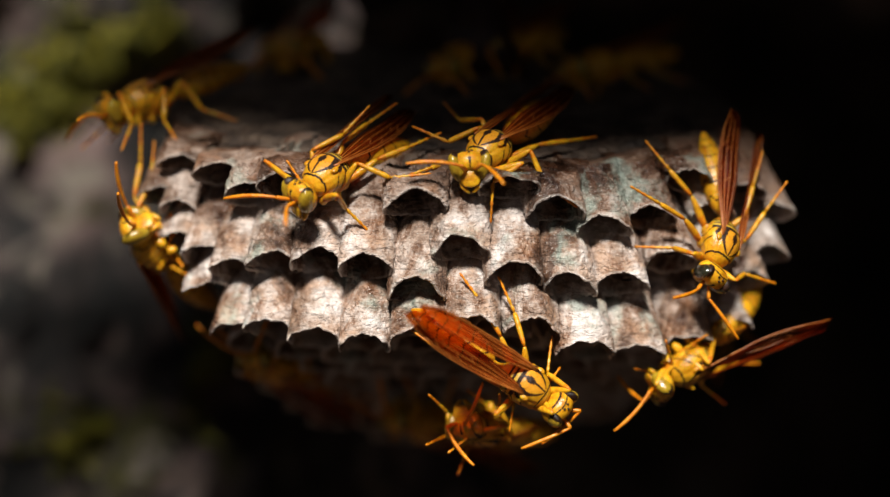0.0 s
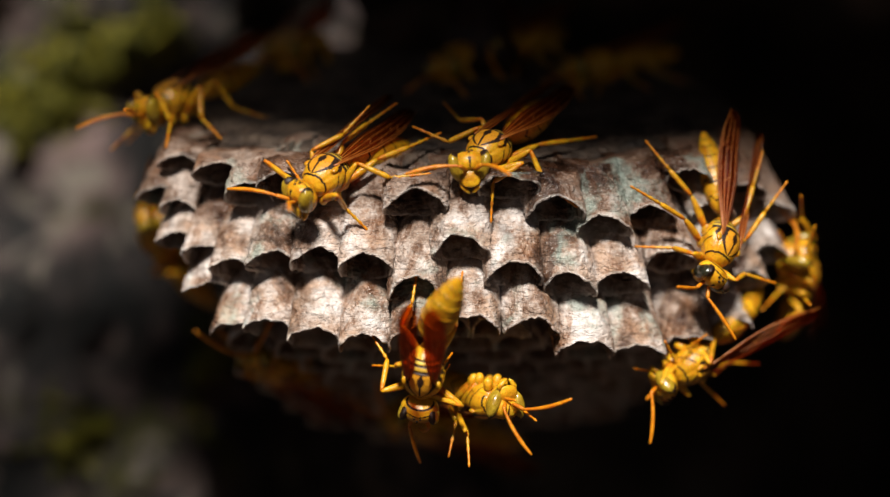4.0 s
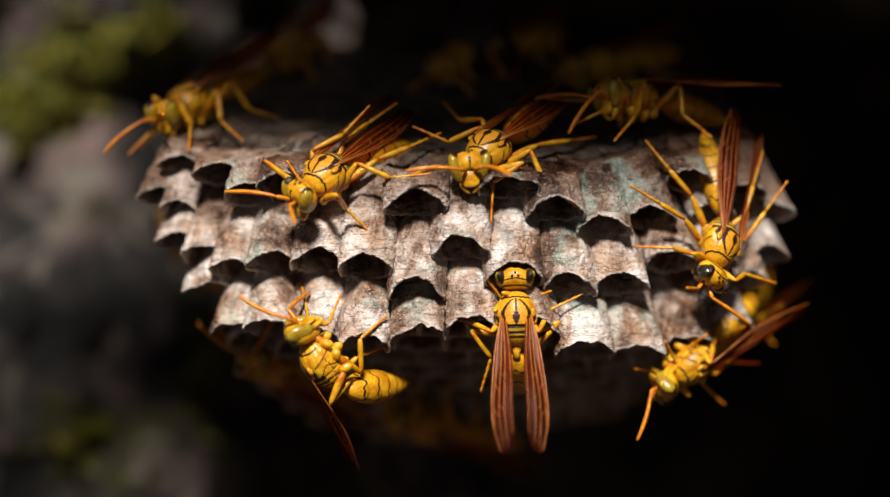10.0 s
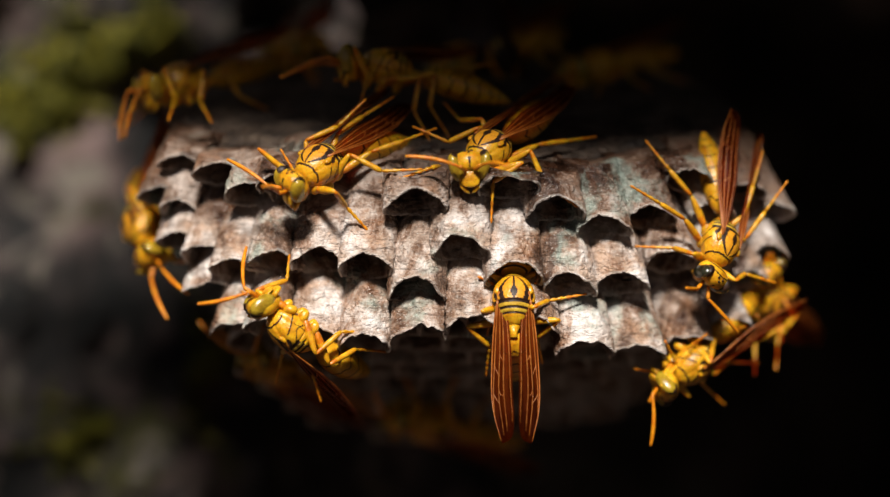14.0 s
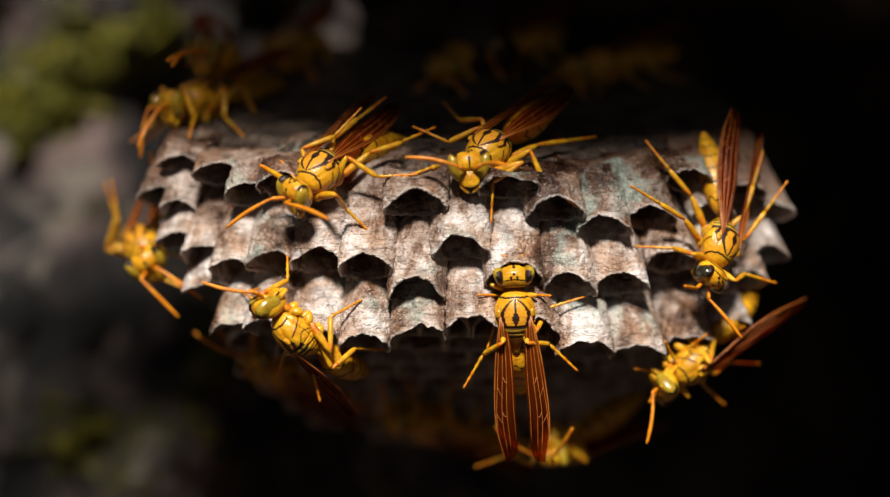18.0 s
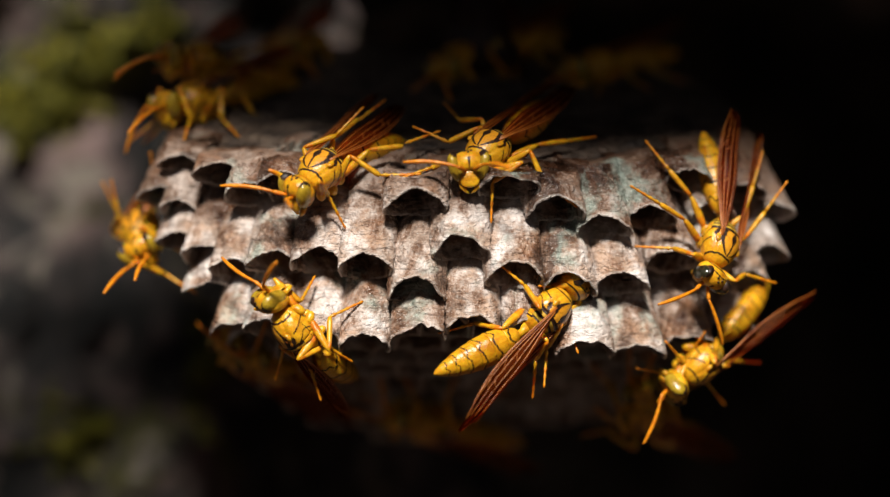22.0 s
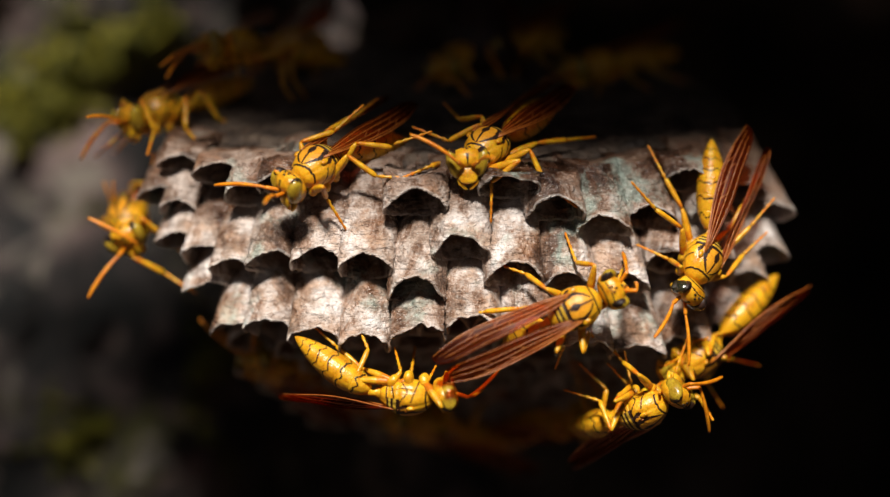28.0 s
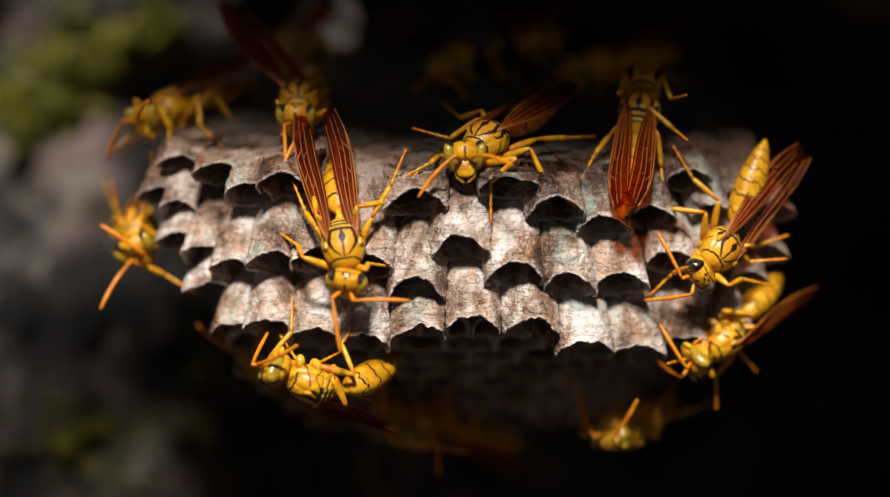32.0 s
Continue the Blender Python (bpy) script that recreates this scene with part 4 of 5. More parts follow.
# the one that turns about under the front lip and wanders to the far side
F, G, H = (0.0, -1, 0.1), (0.35, -0.75, -0.55), (0.05, 0.12, -1)
I = (-0.6, -0.05, -0.8)
wanderer = actor(wasp("yellow paper wasp wandering below the front cells", {"ml": (-6.5, 1.5, -5.0), "mr": (6.5, 1.5, -5.0)}, spread=7, nod=-25), 1.06,
      (0, 985, 718, 728, 545, -2, -0.45, (0.3, -0.9, 0.2)), (0.3, 955, 725, 735, 540, -2, -0.45, F), (0.6, 850, 735, 780, 510, -2, -0.45, F), (0.8, 705, 700, 805, 515, -2, -0.45, (0.2, -0.95, -0.3)),
      (1.0, 655, 690, 822, 530, -2, -0.45, G), (2, 645, 672, 824, 530, -2, -0.45, G), (2.5, 665, 690, 812, 505, -2, -0.45, (0.2, -0.9, -0.3)), (3.0, 735, 722, 762, 500, -2, -0.45, (-0.1, -1, 0)),
      (3.5, 738, 722, 765, 495, -2, -0.45, (-0.1, -1, 0)), (5.5, 745, 722, 765, 495, -2, -0.45, (-0.1, -1, 0)), (5.8, 680, 690, 800, 505, -2, -0.45, (0.2, -0.9, -0.3)), (6.0, 616, 662, 802, 530, -2, -0.45, G),
      (6.4, 600, 655, 780, 550, 0, -0.65, G), (7, 556, 658, 712, 620, 2, -0.65, H), (8, 522, 652, 716, 640, 2, -0.65, H), (8.5, 512, 640, 745, 655, -2.5, -0.65, H), (9, 518, 612, 755, 690, -3.5, -0.65, (-0.15, -0.15, -1)),
      (10, 525, 584, 690, 790, -4.0, 0.55, (-0.6, 0.15, -0.75)), (11, 538, 585, 660, 780, -4.0, 0.55, (-0.65, 0.2, -0.7)), (12, 536, 585, 675, 765, -4.0, 0.55, (-0.6, 0.2, -0.7)), (13, 494, 570, 668, 732, -3.5, 0.55, (-0.55, 0.2, -0.75)),
      (14, 458, 538, 660, 692, -3.0, 0.45, (-0.6, -0.05, -0.8)), (16.5, 466, 540, 662, 700, -3.0, 0.45, I), (19, 472, 540, 660, 706, -3.0, 0.45, I), (20, 527, 556, 570, 735, -4.0, 0.45, (-0.6, -0.35, -0.5)),
      (21, 486, 534, 620, 705, -3.0, 0.45, (-0.6, -0.15, -0.7)), (22, 474, 530, 630, 700, -3.0, 0.45, (-0.6, -0.15, -0.7)), (23, 501, 524, 600, 715, -3.0, 0.45, (-0.6, -0.35, -0.5)), (24, 516, 524, 600, 705, -3.0, 0.45, (-0.6, -0.35, -0.5)),
      (24.6, 490, 545, 650, 700, -3.0, 0.45, (-0.4, -0.7, -0.5)), (25, 468, 572, 725, 678, -4.0, 1, (-0.2, -0.7, -0.7)), (25.5, 500, 645, 758, 625, 1, 1, (0.0, -0.9, -0.4)), (26.5, 800, 700, 600, 720, 14, 1, (0.1, -0.3, -0.9)),
      (27.5, 1050, 730, 850, 740, 22, 1, (0.1, -0.3, -0.9)), (29.4, 1130, 760, 940, 760, 20, 1, (0.1, -0.3, -0.9)), (30, 1150, 755, 1240, 700, 2, 1, (0.1, -0.2, -1)), (30.5, 1130, 770, 1230, 720, 9, 1, (0.1, -0.2, -1)),
      (31, 1112, 775, 1220, 700, 12, 1, (-0.1, -0.2, -1)), (32, 1078, 770, 1190, 710, 14, 1, (-0.1, -0.2, -1)))
stance(wanderer, 0, f=[(970, 612), (985, 650, 1)], m=[(886, 505), (900, 745, -1)], h=[(812, 484), (670, 548)], a=[(1010, 735, -1), (990, 760, -2)], w=[(720, 552), (732, 546)], tail=(722, 537))
stance(wanderer, 1, f=[(648, 612), (690, 600)], m=[(734, 478), (780, 700, -3)], h=[(813, 484), (845, 660, -3)], a=[(650, 712), (690, 715)], w=[(838, 628), (838, 610)], tail=(822, 525))
stance(wanderer, 2, f=[(640, 590), (690, 600)], m=[(734, 478), (780, 690, -3)], h=[(813, 484), (845, 660, -3)], a=[(565, 645), (660, 705)], w=[(842, 608), (842, 595)], tail=(824, 525))
for t in (3, 5.5):
    stance(wanderer, t, f=[(655, 592), (790, 650, -1)], m=[(662, 640), (800, 620)], h=[(734, 478), (813, 484)], a=[(720, 760, 0), (755, 755, 0)], w=[(728, 532), (755, 540)], tail=(803, 502))
stance(wanderer, 6, f=[(640, 570), (600, 600)], m=[(736, 480), (740, 690, -3)], h=[(815, 482), (800, 660, -3)], a=[(600, 690), (640, 700)], w=[(828, 605), (826, 596)], tail=(803, 518))
stance(wanderer, 7, f=[(541, 558), (600, 650, -1)], m=[(660, 556), (640, 690, 3)], h=[(773, 576), (712, 690, 3)], a=[(545, 690), (590, 700)], w=[(712, 700), (705, 696)], tail=(706, 605))
stance(wanderer, 8, f=[(541, 558), (600, 650, -1)], m=[(668, 556), (640, 690, 3)], h=[(760, 590, 3), (712, 690, 3)], a=[(512, 640), (560, 640)], w=[(716, 702), (700, 698)], tail=(707, 612))
stance(wanderer, 9, f=[(600, 518), (500, 560)], m=[(668, 556), (560, 690)], h=[(682, 556), (640, 700)], a=[(418, 552), (520, 640)], w=[(708, 812), (690, 806)], tail=(768, 675))
stance(wanderer, 10, f=[(600, 520), (535, 520)], m=[(682, 556), (560, 660)], h=[(680, 610, 3), (655, 668, 2)], a=[(432, 510), (538, 510)], w=[(642, 822), (625, 815)], tail=(710, 682))
for t in (11, 12):
    stance(wanderer, t, f=[(598, 525), (533, 512)], m=[(682, 554), (555, 650)], h=[(605, 708, -2), (720, 630, 5)], a=[(466, 505), (560, 634)], w=[(610, 802), (596, 795)], tail=(630, 690))
stance(wanderer, 13, f=[(598, 540), (530, 512)], m=[(660, 580), (500, 640)], h=[(600, 700, -1), (660, 640, 4)], a=[(390, 520), (478, 540)], w=[(635, 750), (620, 742)], tail=(612, 690))
for t, x in ((14, 0), (17, -4), (19, 0)):
    stance(wanderer, t, f=[(511 + x, 438), (436, 520)], m=[(658 if t == 14 else 637, 586 if t == 14 else 532), (490, 658)], h=[(678, 620, 3), (560, 690)], a=[(355 + x, 530 if t == 14 else 494), (435 if t == 14 else 462, 440 if t == 14 else 505)], w=[(640, 730), (622, 722)], tail=(640, 668))
stance(wanderer, 20, f=[(637, 530), (450, 542)], m=[(632, 540), (470, 625)], h=[(610, 682, -1), (715, 705, 4)], a=[(570, 458), (632, 522)], w=[(592, 748), (575, 745)], tail=(590, 700))
stance(wanderer, 21, f=[(550, 478), (470, 540)], m=[(637, 532), (490, 640)], h=[(625, 632), (560, 690)], a=[(437, 476), (497, 432)], w=[(622, 742), (605, 738)], tail=(600, 662))
stance(wanderer, 22, f=[(555, 486), (470, 540)], m=[(637, 532), (490, 652)], h=[(615, 634), (560, 690)], a=[(396, 456), (480, 458)], w=[(622, 722), (605, 720)], tail=(618, 675))
stance(wanderer, 23, f=[(555, 486), (455, 545)], m=[(637, 532), (470, 630)], h=[(632, 650, 2), (540, 690)], a=[(421, 438), (472, 424)], w=[(584, 724), (565, 720)], tail=(588, 678))
stance(wanderer, 24, f=[(628, 490), (448, 545)], m=[(637, 530), (470, 625)], h=[(668, 625, 3), (540, 690)], a=[(434, 438), (472, 426)], w=[(584, 745), (568, 740)], tail=(580, 675))
stance(wanderer, 25, f=[(525, 540), (445, 545)], m=[(636, 530), (520, 640)], h=[(766, 598), (620, 690)], a=[(470, 455), (442, 545)], w=[(716, 718), (700, 712)], tail=(722, 674))
stance(wanderer, 26.5, tail=(610, 720))
# the one that climbs into a cell, then over the face to the roof
J = (0.5, -0.65, -0.55)
climber = actor(wasp("yellow paper wasp reaching head first into a cell", {"fl": (-2.3, 4.6, -4.6), "fr": (2.3, 4.6, -4.6), "ml": (-8.6, 2.0, -1.8), "mr": (8.2, 2.6, -1.8), "hl": (-6.6, -5.2, -1.6), "hr": (6.2, -5.0, -1.8)},
           spread=2, lift=3, nod=-12, feelers=((0.4, 0.7, -0.9), (-0.4, 0.7, -0.9))), 1.06,
      (0, 820, 750, 960, 760, 5, 1, (0, -0.4, -1)), (0.6, 840, 735, 760, 690, 2, 1, (0.2, -0.6, -0.9)), (1, 866, 728, 740, 660, 0, 1, (0.2, -0.7, -0.8)), (2, 835, 715, 740, 650, 1, 1, (0.2, -0.7, -0.8)), (3, 876, 716, 740, 650, 0, 1, (0.2, -0.7, -0.8)),
      (5.5, 876, 705, 840, 700, -1, 1, (0.2, -0.7, -0.8)), (6, 878, 668, 905, 790, -1, 1, (0.1, -0.6, -0.8)), (6.4, 905, 655, 870, 780, -1, 1, (-0.2, -0.6, -0.8)), (6.8, 898, 660, 870, 770, -1, 1, (-0.1, -0.6, -0.8)), (7, 900, 658, 885, 780, -1, 1, (0, -0.6, -0.8)),
      (8, 928, 622, 900, 790, -2, 1, (0, -0.85, -0.5)), (8.4, 920, 575, 900, 810, -2, 1, F), (9, 917, 515, 905, 790, -2.0, 1, F), (10, 907, 488, 914, 780, -0.8, 0.0, F), (11, 905, 470, 910, 770, 0.9, -1.7, F), (17.2, 904, 462, 906, 762, 0.9, -1.7, F),
      (18, 905, 485, 916, 785, -1.6, 1, F), (18.6, 930, 530, 910, 800, -3, 1, F), (19, 938, 540, 914, 810, -3, 1, F), (19.4, 960, 548, 880, 800, -3, 1, F), (20, 1006, 536, 838, 740, -4, 1, (0.35, -0.9, -0.2)), (21, 1010, 520, 780, 672, -2, 0.2, J),
      (22, 1016, 502, 800, 690, 1.5, -0.7, J), (23, 1012, 500, 815, 680, 3.0, -1.0, J), (24, 1012, 500, 815, 680, 3.0, -1.0, J), (24.5, 1018, 510, 785, 670, -1, 0, (0.4, -0.65, -0.6)), (25, 1031, 546, 755, 655, -3, 1, (0.3, -0.6, -0.7)),
      (25.5, 1045, 550, 760, 660, -3, 1, (0.3, -0.6, -0.7)), (26.6, 1030, 490, 860, 690, -5, 1, F), (27.5, 1010, 455, 880, 700, -5, 1, F), (28, 1080, 512, 815, 642, -5, 0.3, F), (28.3, 1110, 565, 830, 600, -5, 0.3, F), (28.6, 1120, 600, 830, 555, -5, 0.3, F), (29, 1118, 618, 835, 555, -5, 0.2, F),
      (29.4, 1125, 560, 850, 600, -5, 0.2, F), (29.7, 1110, 480, 900, 620, -6, 0.2, F), (30, 1084, 376, 900, 600, -5, 0.2, F), (30.5, 1120, 330, 940, 550, -5, 0.1, F), (31, 1200, 250, 1000, 458, -3, -0.1, (0, -0.9, 0.4)), (31.4, 1165, 190, 1095, 440, 0, -1, (0, -0.8, 0.6)),
      (32, 1135, 142, 1098, 390, 10, -0.8, (0, -0.6, 0.8)))
stance(climber, 0, f=[(760, 700, 3), (800, 790, 3)], m=[(880, 700, 3), (760, 780, 4)], w=[(980, 740)])
for t in (1, 2, 3):
    stance(climber, t, f=[(945, 740, -2), (905, 690, -1)], m=[(815, 792, 0), (875, 680, 0)], h=[(790, 770, 2), (850, 650, 2)], a=[(950, 720, -2), (880, 770, -2)], w=[(740, 740)], tail=(760, 690))
stance(climber, 6, f=[(850, 690, -3), (945, 720, -3)], m=[(815, 802, -3), (950, 725, -2)], h=[(790, 800, 2), (960, 780, 2)], a=[(840, 640), (915, 640)], w=[(860, 760, 16), (910, 760, 16)], tail=(890, 745, 12))
stance(climber, 7, f=[(850, 688, -3), (950, 690, -3)], m=[(795, 778, -2), (955, 715, -2)], h=[(770, 710, 2), (945, 765, 2)], a=[(882, 590), (930, 588)], w=[(850, 765, 16), (905, 765, 16)], tail=(880, 745, 12))
stance(climber, 8, f=[(880, 645, -3), (1066, 595, 0)], m=[(830, 735, -2), (985, 690, -2)], h=[(808, 690, 2), (965, 748, 1)], a=[(884, 520), (952, 518)], w=[(862, 765, 12), (920, 770, 12)], tail=(905, 740, 12))
stance(climber, 9, f=[(880, 545, -2), (955, 545, -2)], m=[(774, 567, 0), (1010, 530)], h=[(850, 690, 2), (945, 690, 2)], a=[(889, 466), (936, 468)], w=[(852, 792), (905, 790)], tail=(900, 690, 7), out=1.0)
stance(climber, 10, f=[(868, 505), (950, 520)], m=[(772, 565, 0), (1012, 525)], h=[(850, 680, 2), (955, 662, 2)], a=[(880, 470), (935, 470)], w=[(894, 797), (944, 797)], tail=(915, 690, 7), out=1.0)
for t in (11, 12, 13, 17):
    stance(climber, t, f=[(862, 500, 0), (950, 500, 0)], m=[(776, 583, 1) if t < 12.5 else (856, 592, 4), (1014, 524)], h=[(858, 662, 4), (956, 640, 4)], a=[(880, 465, 2), (935, 465, 2)], w=[(897, 787), (927, 787)], tail=(910, 680, 6), out=1.6)
stance(climber, 18, f=[(862, 520, -1), (950, 520, -1)], m=[(860, 610, 1), (1013, 528)], h=[(826, 668, 1), (1003, 640, 1)], a=[(880, 465, 1), (935, 465, 1)], w=[(902, 805), (948, 808)], tail=(918, 690, 8))
stance(climber, 19, f=[(880, 520), (965, 570)], m=[(780, 520), (1015, 526)], h=[(830, 692, 0), (990, 675, 0)], a=[(921, 464), (978, 488)], w=[(880, 795), (940, 795)], tail=(925, 720, 7))
stance(climber, 20, f=[(964, 470), (1035, 560)], m=[(780, 520), (985, 682, -1)], h=[(770, 574, 1), (975, 680, -1)], a=[(1008, 486), (1032, 522)], w=[(792, 756), (815, 765)], tail=(818, 690))
stance(climber, 21, a=[(1020, 470, 3), (1040, 482, 3)], f=[(960, 510), (1010, 600)], m=[(880, 463), (940, 680, 1)], h=[(780, 584, 1), (940, 685, 2)], w=[(762, 736), (800, 738)], tail=(758, 662))
stance(climber, 22, a=[(1015, 460, 4), (1040, 470, 4)], f=[(960, 505), (1010, 600)], m=[(880, 466), (960, 660, 1)], h=[(778, 586, 1), (940, 680, 2)], w=[(806, 746), (818, 742)], tail=(776, 666))
for t in (23, 24):
    stance(climber, t, a=[(1010, 460, 4), (1035, 465, 4)], f=[(960, 505), (1010, 600)], m=[(880, 466), (962, 655, 1)], h=[(755, 562, 1), (940, 670, 2)], w=[(834, 745), (842, 738)], tail=(786, 672))
stance(climber, 25, f=[(970, 505), (1035, 600)], m=[(880, 466), (985, 640, 0)], h=[(755, 562, 1), (932, 688, 1)], a=[(1094, 484), (1128, 572)], w=[(745, 718), (760, 722)], tail=(748, 652))
stance(climber, 28, f=[(1000, 422), (1108, 448)], m=[(880, 466), (1050, 600)], h=[(758, 568), (980, 645, 1)], a=[(1095, 450), (1120, 500)], w=[(768, 640), (775, 668)], tail=(880, 620))
stance(climber, 29, f=[(1104, 480), (1180, 640, -2)], m=[(1118, 438), (1020, 690, -2)], h=[(854, 458), (975, 655, -2)], a=[(1145, 645), (1220, 600)], w=[(820, 518), (820, 590)], tail=(842, 578))
stance(climber, 30, f=[(970, 425), (1130, 420)], m=[(915, 353), (1060, 520)], h=[(848, 462), (1030, 540)], a=[(1083, 288), (1178, 335)], w=[(850, 605), (878, 648)], tail=(935, 555))
stance(climber, 31, f=[(1125, 245), (1210, 320)], m=[(1045, 295), (1160, 400)], h=[(905, 390), (1108, 472)], a=[(1195, 198), (1240, 240)], w=[(972, 440), (1010, 476)], tail=(1040, 430))
stance(climber, 32, f=[(1090, 165, 3), (1200, 170, 3)], m=[(1005, 338), (1202, 240, 2)], h=[(1086, 466), (1170, 345)], w=[(1094, 372), (1112, 368)], tail=(1096, 372))
# the one that climbs the side and crosses the roof
S, U = (1, -0.35, 0.1), (0, 0.25, 1)
crosser = actor(wasp("yellow paper wasp crossing the roof of the comb", lift=14, nod=-20), 1.05,
      (0, 1290, 520, 1250, 560, 32, 1, S), (1.6, 1330, 560, 1340, 660, 26, 1, S), (2.6, 1385, 555, 1390, 690, 15, 1, S), (3.0, 1412, 478, 1395, 600, 14, 1, S), (3.5, 1415, 455, 1400, 600, 14, 1, S), (5.5, 1392, 415, 1415, 600, 14, 1, S),
      (6, 1405, 420, 1440, 600, 13, 1, S), (6.3, 1415, 410, 1420, 600, 13, 1, S), (7, 1432, 352, 1395, 545, 8, 1, S), (7.4, 1405, 290, 1440, 490, 4, 1, (1, -0.3, 0.4)), (8, 1366, 248, 1440, 415, 1, 1, (0.8, -0.3, 0.8)), (8.5, 1250, 180, 1420, 300, 4, 1, (0.4, -0.1, 1)),
      (9, 1185, 180, 1385, 245, 5, 1, (0.2, 0.1, 1)), (10, 1070, 166, 1290, 195, 6, 1, U), (11, 985, 178, 1215, 180, 4, 1, U), (11.5, 870, 155, 1110, 170, 5, 0.4, U), (12, 806, 154, 1085, 166, 4, 0.6, (0, 0.35, 1)), (13, 735, 190, 1000, 150, -1, 1, (0, -0.2, 1)),
      (13.5, 690, 148, 955, 160, 7, 1, U), (14, 612, 108, 890, 160, 11, 0.3, U), (14.5, 520, 115, 760, 140, 17, 0.3, U), (16.5, 365, 95, 470, 160, 17, 1, (0.2, 0.2, 1)), (18, 360, 90, 480, 150, 17, 1, (0.2, 0.2, 1)), (20, 330, 105, 530, 140, 17, 1, (0.2, 0.1, 1)),
      (23, 290, 95, 520, 130, 17, 1, (0.1, 0.1, 1)), (25.5, 280, 100, 520, 130, 17, 1, (0.1, 0.1, 1)), (28, 370, 80, 600, 90, 18, 1, U), (30, 350, 105, 590, 80, 18, 1, U), (31, 370, 120, 560, 70, 17, 1, (0, -0.2, 1)), (31.5, 450, 150, 540, 70, 16, 1, (0, -0.3, 1)),
      (32, 522, 205, 550, 100, 6, 1, (0, -0.3, 1)))
stance(crosser, 3, f=[(1412, 378, 10), (1428, 440, 10)], m=[(1370, 430, 13), (1440, 540, 8)], h=[(1378, 622, 11), (1345, 560, 15)], w=[(1440, 560), (1425, 575)], tail=(1385, 590))
stance(crosser, 6, f=[(1450, 402, 8), (1398, 374, 9)], m=[(1380, 445, 11), (1395, 525, 10)], h=[(1386, 602, 11), (1340, 600, 15)], w=[(1435, 590), (1420, 600)], tail=(1405, 590))
stance(crosser, 7, f=[(1352, 285, 6), (1380, 330, 6)], m=[(1370, 425, 8), (1480, 380, 4)], h=[(1340, 478, 10), (1400, 560, 11)], w=[(1440, 575), (1460, 560)], tail=(1390, 545))
stance(crosser, 8, f=[(1350, 280, 4), (1290, 205, 6)], m=[(1405, 400, 3), (1440, 405, 0)], h=[(1372, 486, 6), (1450, 400, 0)], a=[(1250, 205, 4), (1310, 200, 2)], w=[(1528, 430), (1510, 420)], tail=(1432, 395))
stance(crosser, 9, f=[(1060, 230, 6), (1120, 260, 5)], m=[(1150, 235, 5), (1300, 250, 4)], h=[(1402, 345, 8), (1340, 290, 5)], a=[(1060, 160, 4), (1100, 240, 4)], w=[(1462, 230), (1420, 195)], tail=(1380, 270))
stance(crosser, 10, f=[(1010, 220, 5), (980, 175, 8)], m=[(1085, 245, 4), (1120, 180, 9)], h=[(1245, 235, 6), (1200, 180, 9)], a=[(975, 175, 6), (1000, 235, 4)], w=[(1362, 160), (1330, 150)], tail=(1280, 205))
stance(crosser, 11, f=[(925, 246, 2), (960, 190, 8)], m=[(1012, 294, 1), (1060, 170, 9)], h=[(1214, 290, 4), (1200, 170, 10)], a=[(880, 180, 2), (920, 160, 5)], w=[(1265, 154), (1230, 150)], tail=(1218, 205))
stance(crosser, 12, f=[(718, 232, 1), (800, 180, 5)], m=[(1005, 290, 1), (900, 150, 8)], h=[(1038, 262, 3), (1060, 150, 10)], w=[(1080, 140), (1060, 135)], tail=(1062, 160))
stance(crosser, 13, f=[(650, 268, -1), (720, 180, 5)], m=[(928, 236, 0), (800, 130, 8)], h=[(1042, 272, 2), (980, 130, 10)], a=[(640, 250, -3), (690, 215, -3)], w=[(990, 120), (960, 115)], tail=(992, 148))
stance(crosser, 14, f=[(632, 195, 8), (600, 140, 12)], m=[(758, 250, 8), (700, 110, 14)], h=[(790, 240, 9), (880, 110, 16)], w=[(860, 100), (840, 95)], tail=(905, 168))
# the roof's far corner
K = (-0.15, -0.15, 1)
corner = actor(wasp("yellow paper wasp resting on the shaded roof corner", lift=8, nod=-15), 1.05,
      (0, 195, 195, 440, 120, 14, 1, K), (3, 235, 190, 460, 120, 13, 1, K), (5.5, 280, 200, 470, 125, 11, 1, K), (12, 290, 200, 480, 125, 11, 1, K), (13, 272, 192, 480, 125, 11, 1, K), (13.5, 255, 175, 480, 120, 13, 1, K),
      (14.2, 270, 150, 500, 120, 15, 1, K), (16.5, 300, 180, 500, 150, 14, 1, K), (25.5, 275, 190, 490, 150, 14, 1, K), (27.5, 232, 205, 450, 150, 13, 1, K), (31, 228, 212, 440, 150, 13, 1, K), (32, 255, 205, 450, 150, 13, 1, K))
for t, one, two in ((0, (128, 246), (140, 205)), (1, (112, 192), (150, 210)), (2, (112, 192), (150, 210)), (3, (115, 232), (200, 185)), (6, (165, 243), (260, 200)), (8, (175, 260), (270, 205)), (12, (172, 266), (270, 205)), (13, (150, 166), (245, 150)),
                    (14, (205, 270), (210, 300)), (28, (145, 276), (160, 210)), (29, (128, 262), (170, 196)), (30, (128, 274), (190, 230)), (31, (130, 280), (212, 182)), (32, (190, 280), (260, 180))):
    stance(corner, t, a=[one, two])
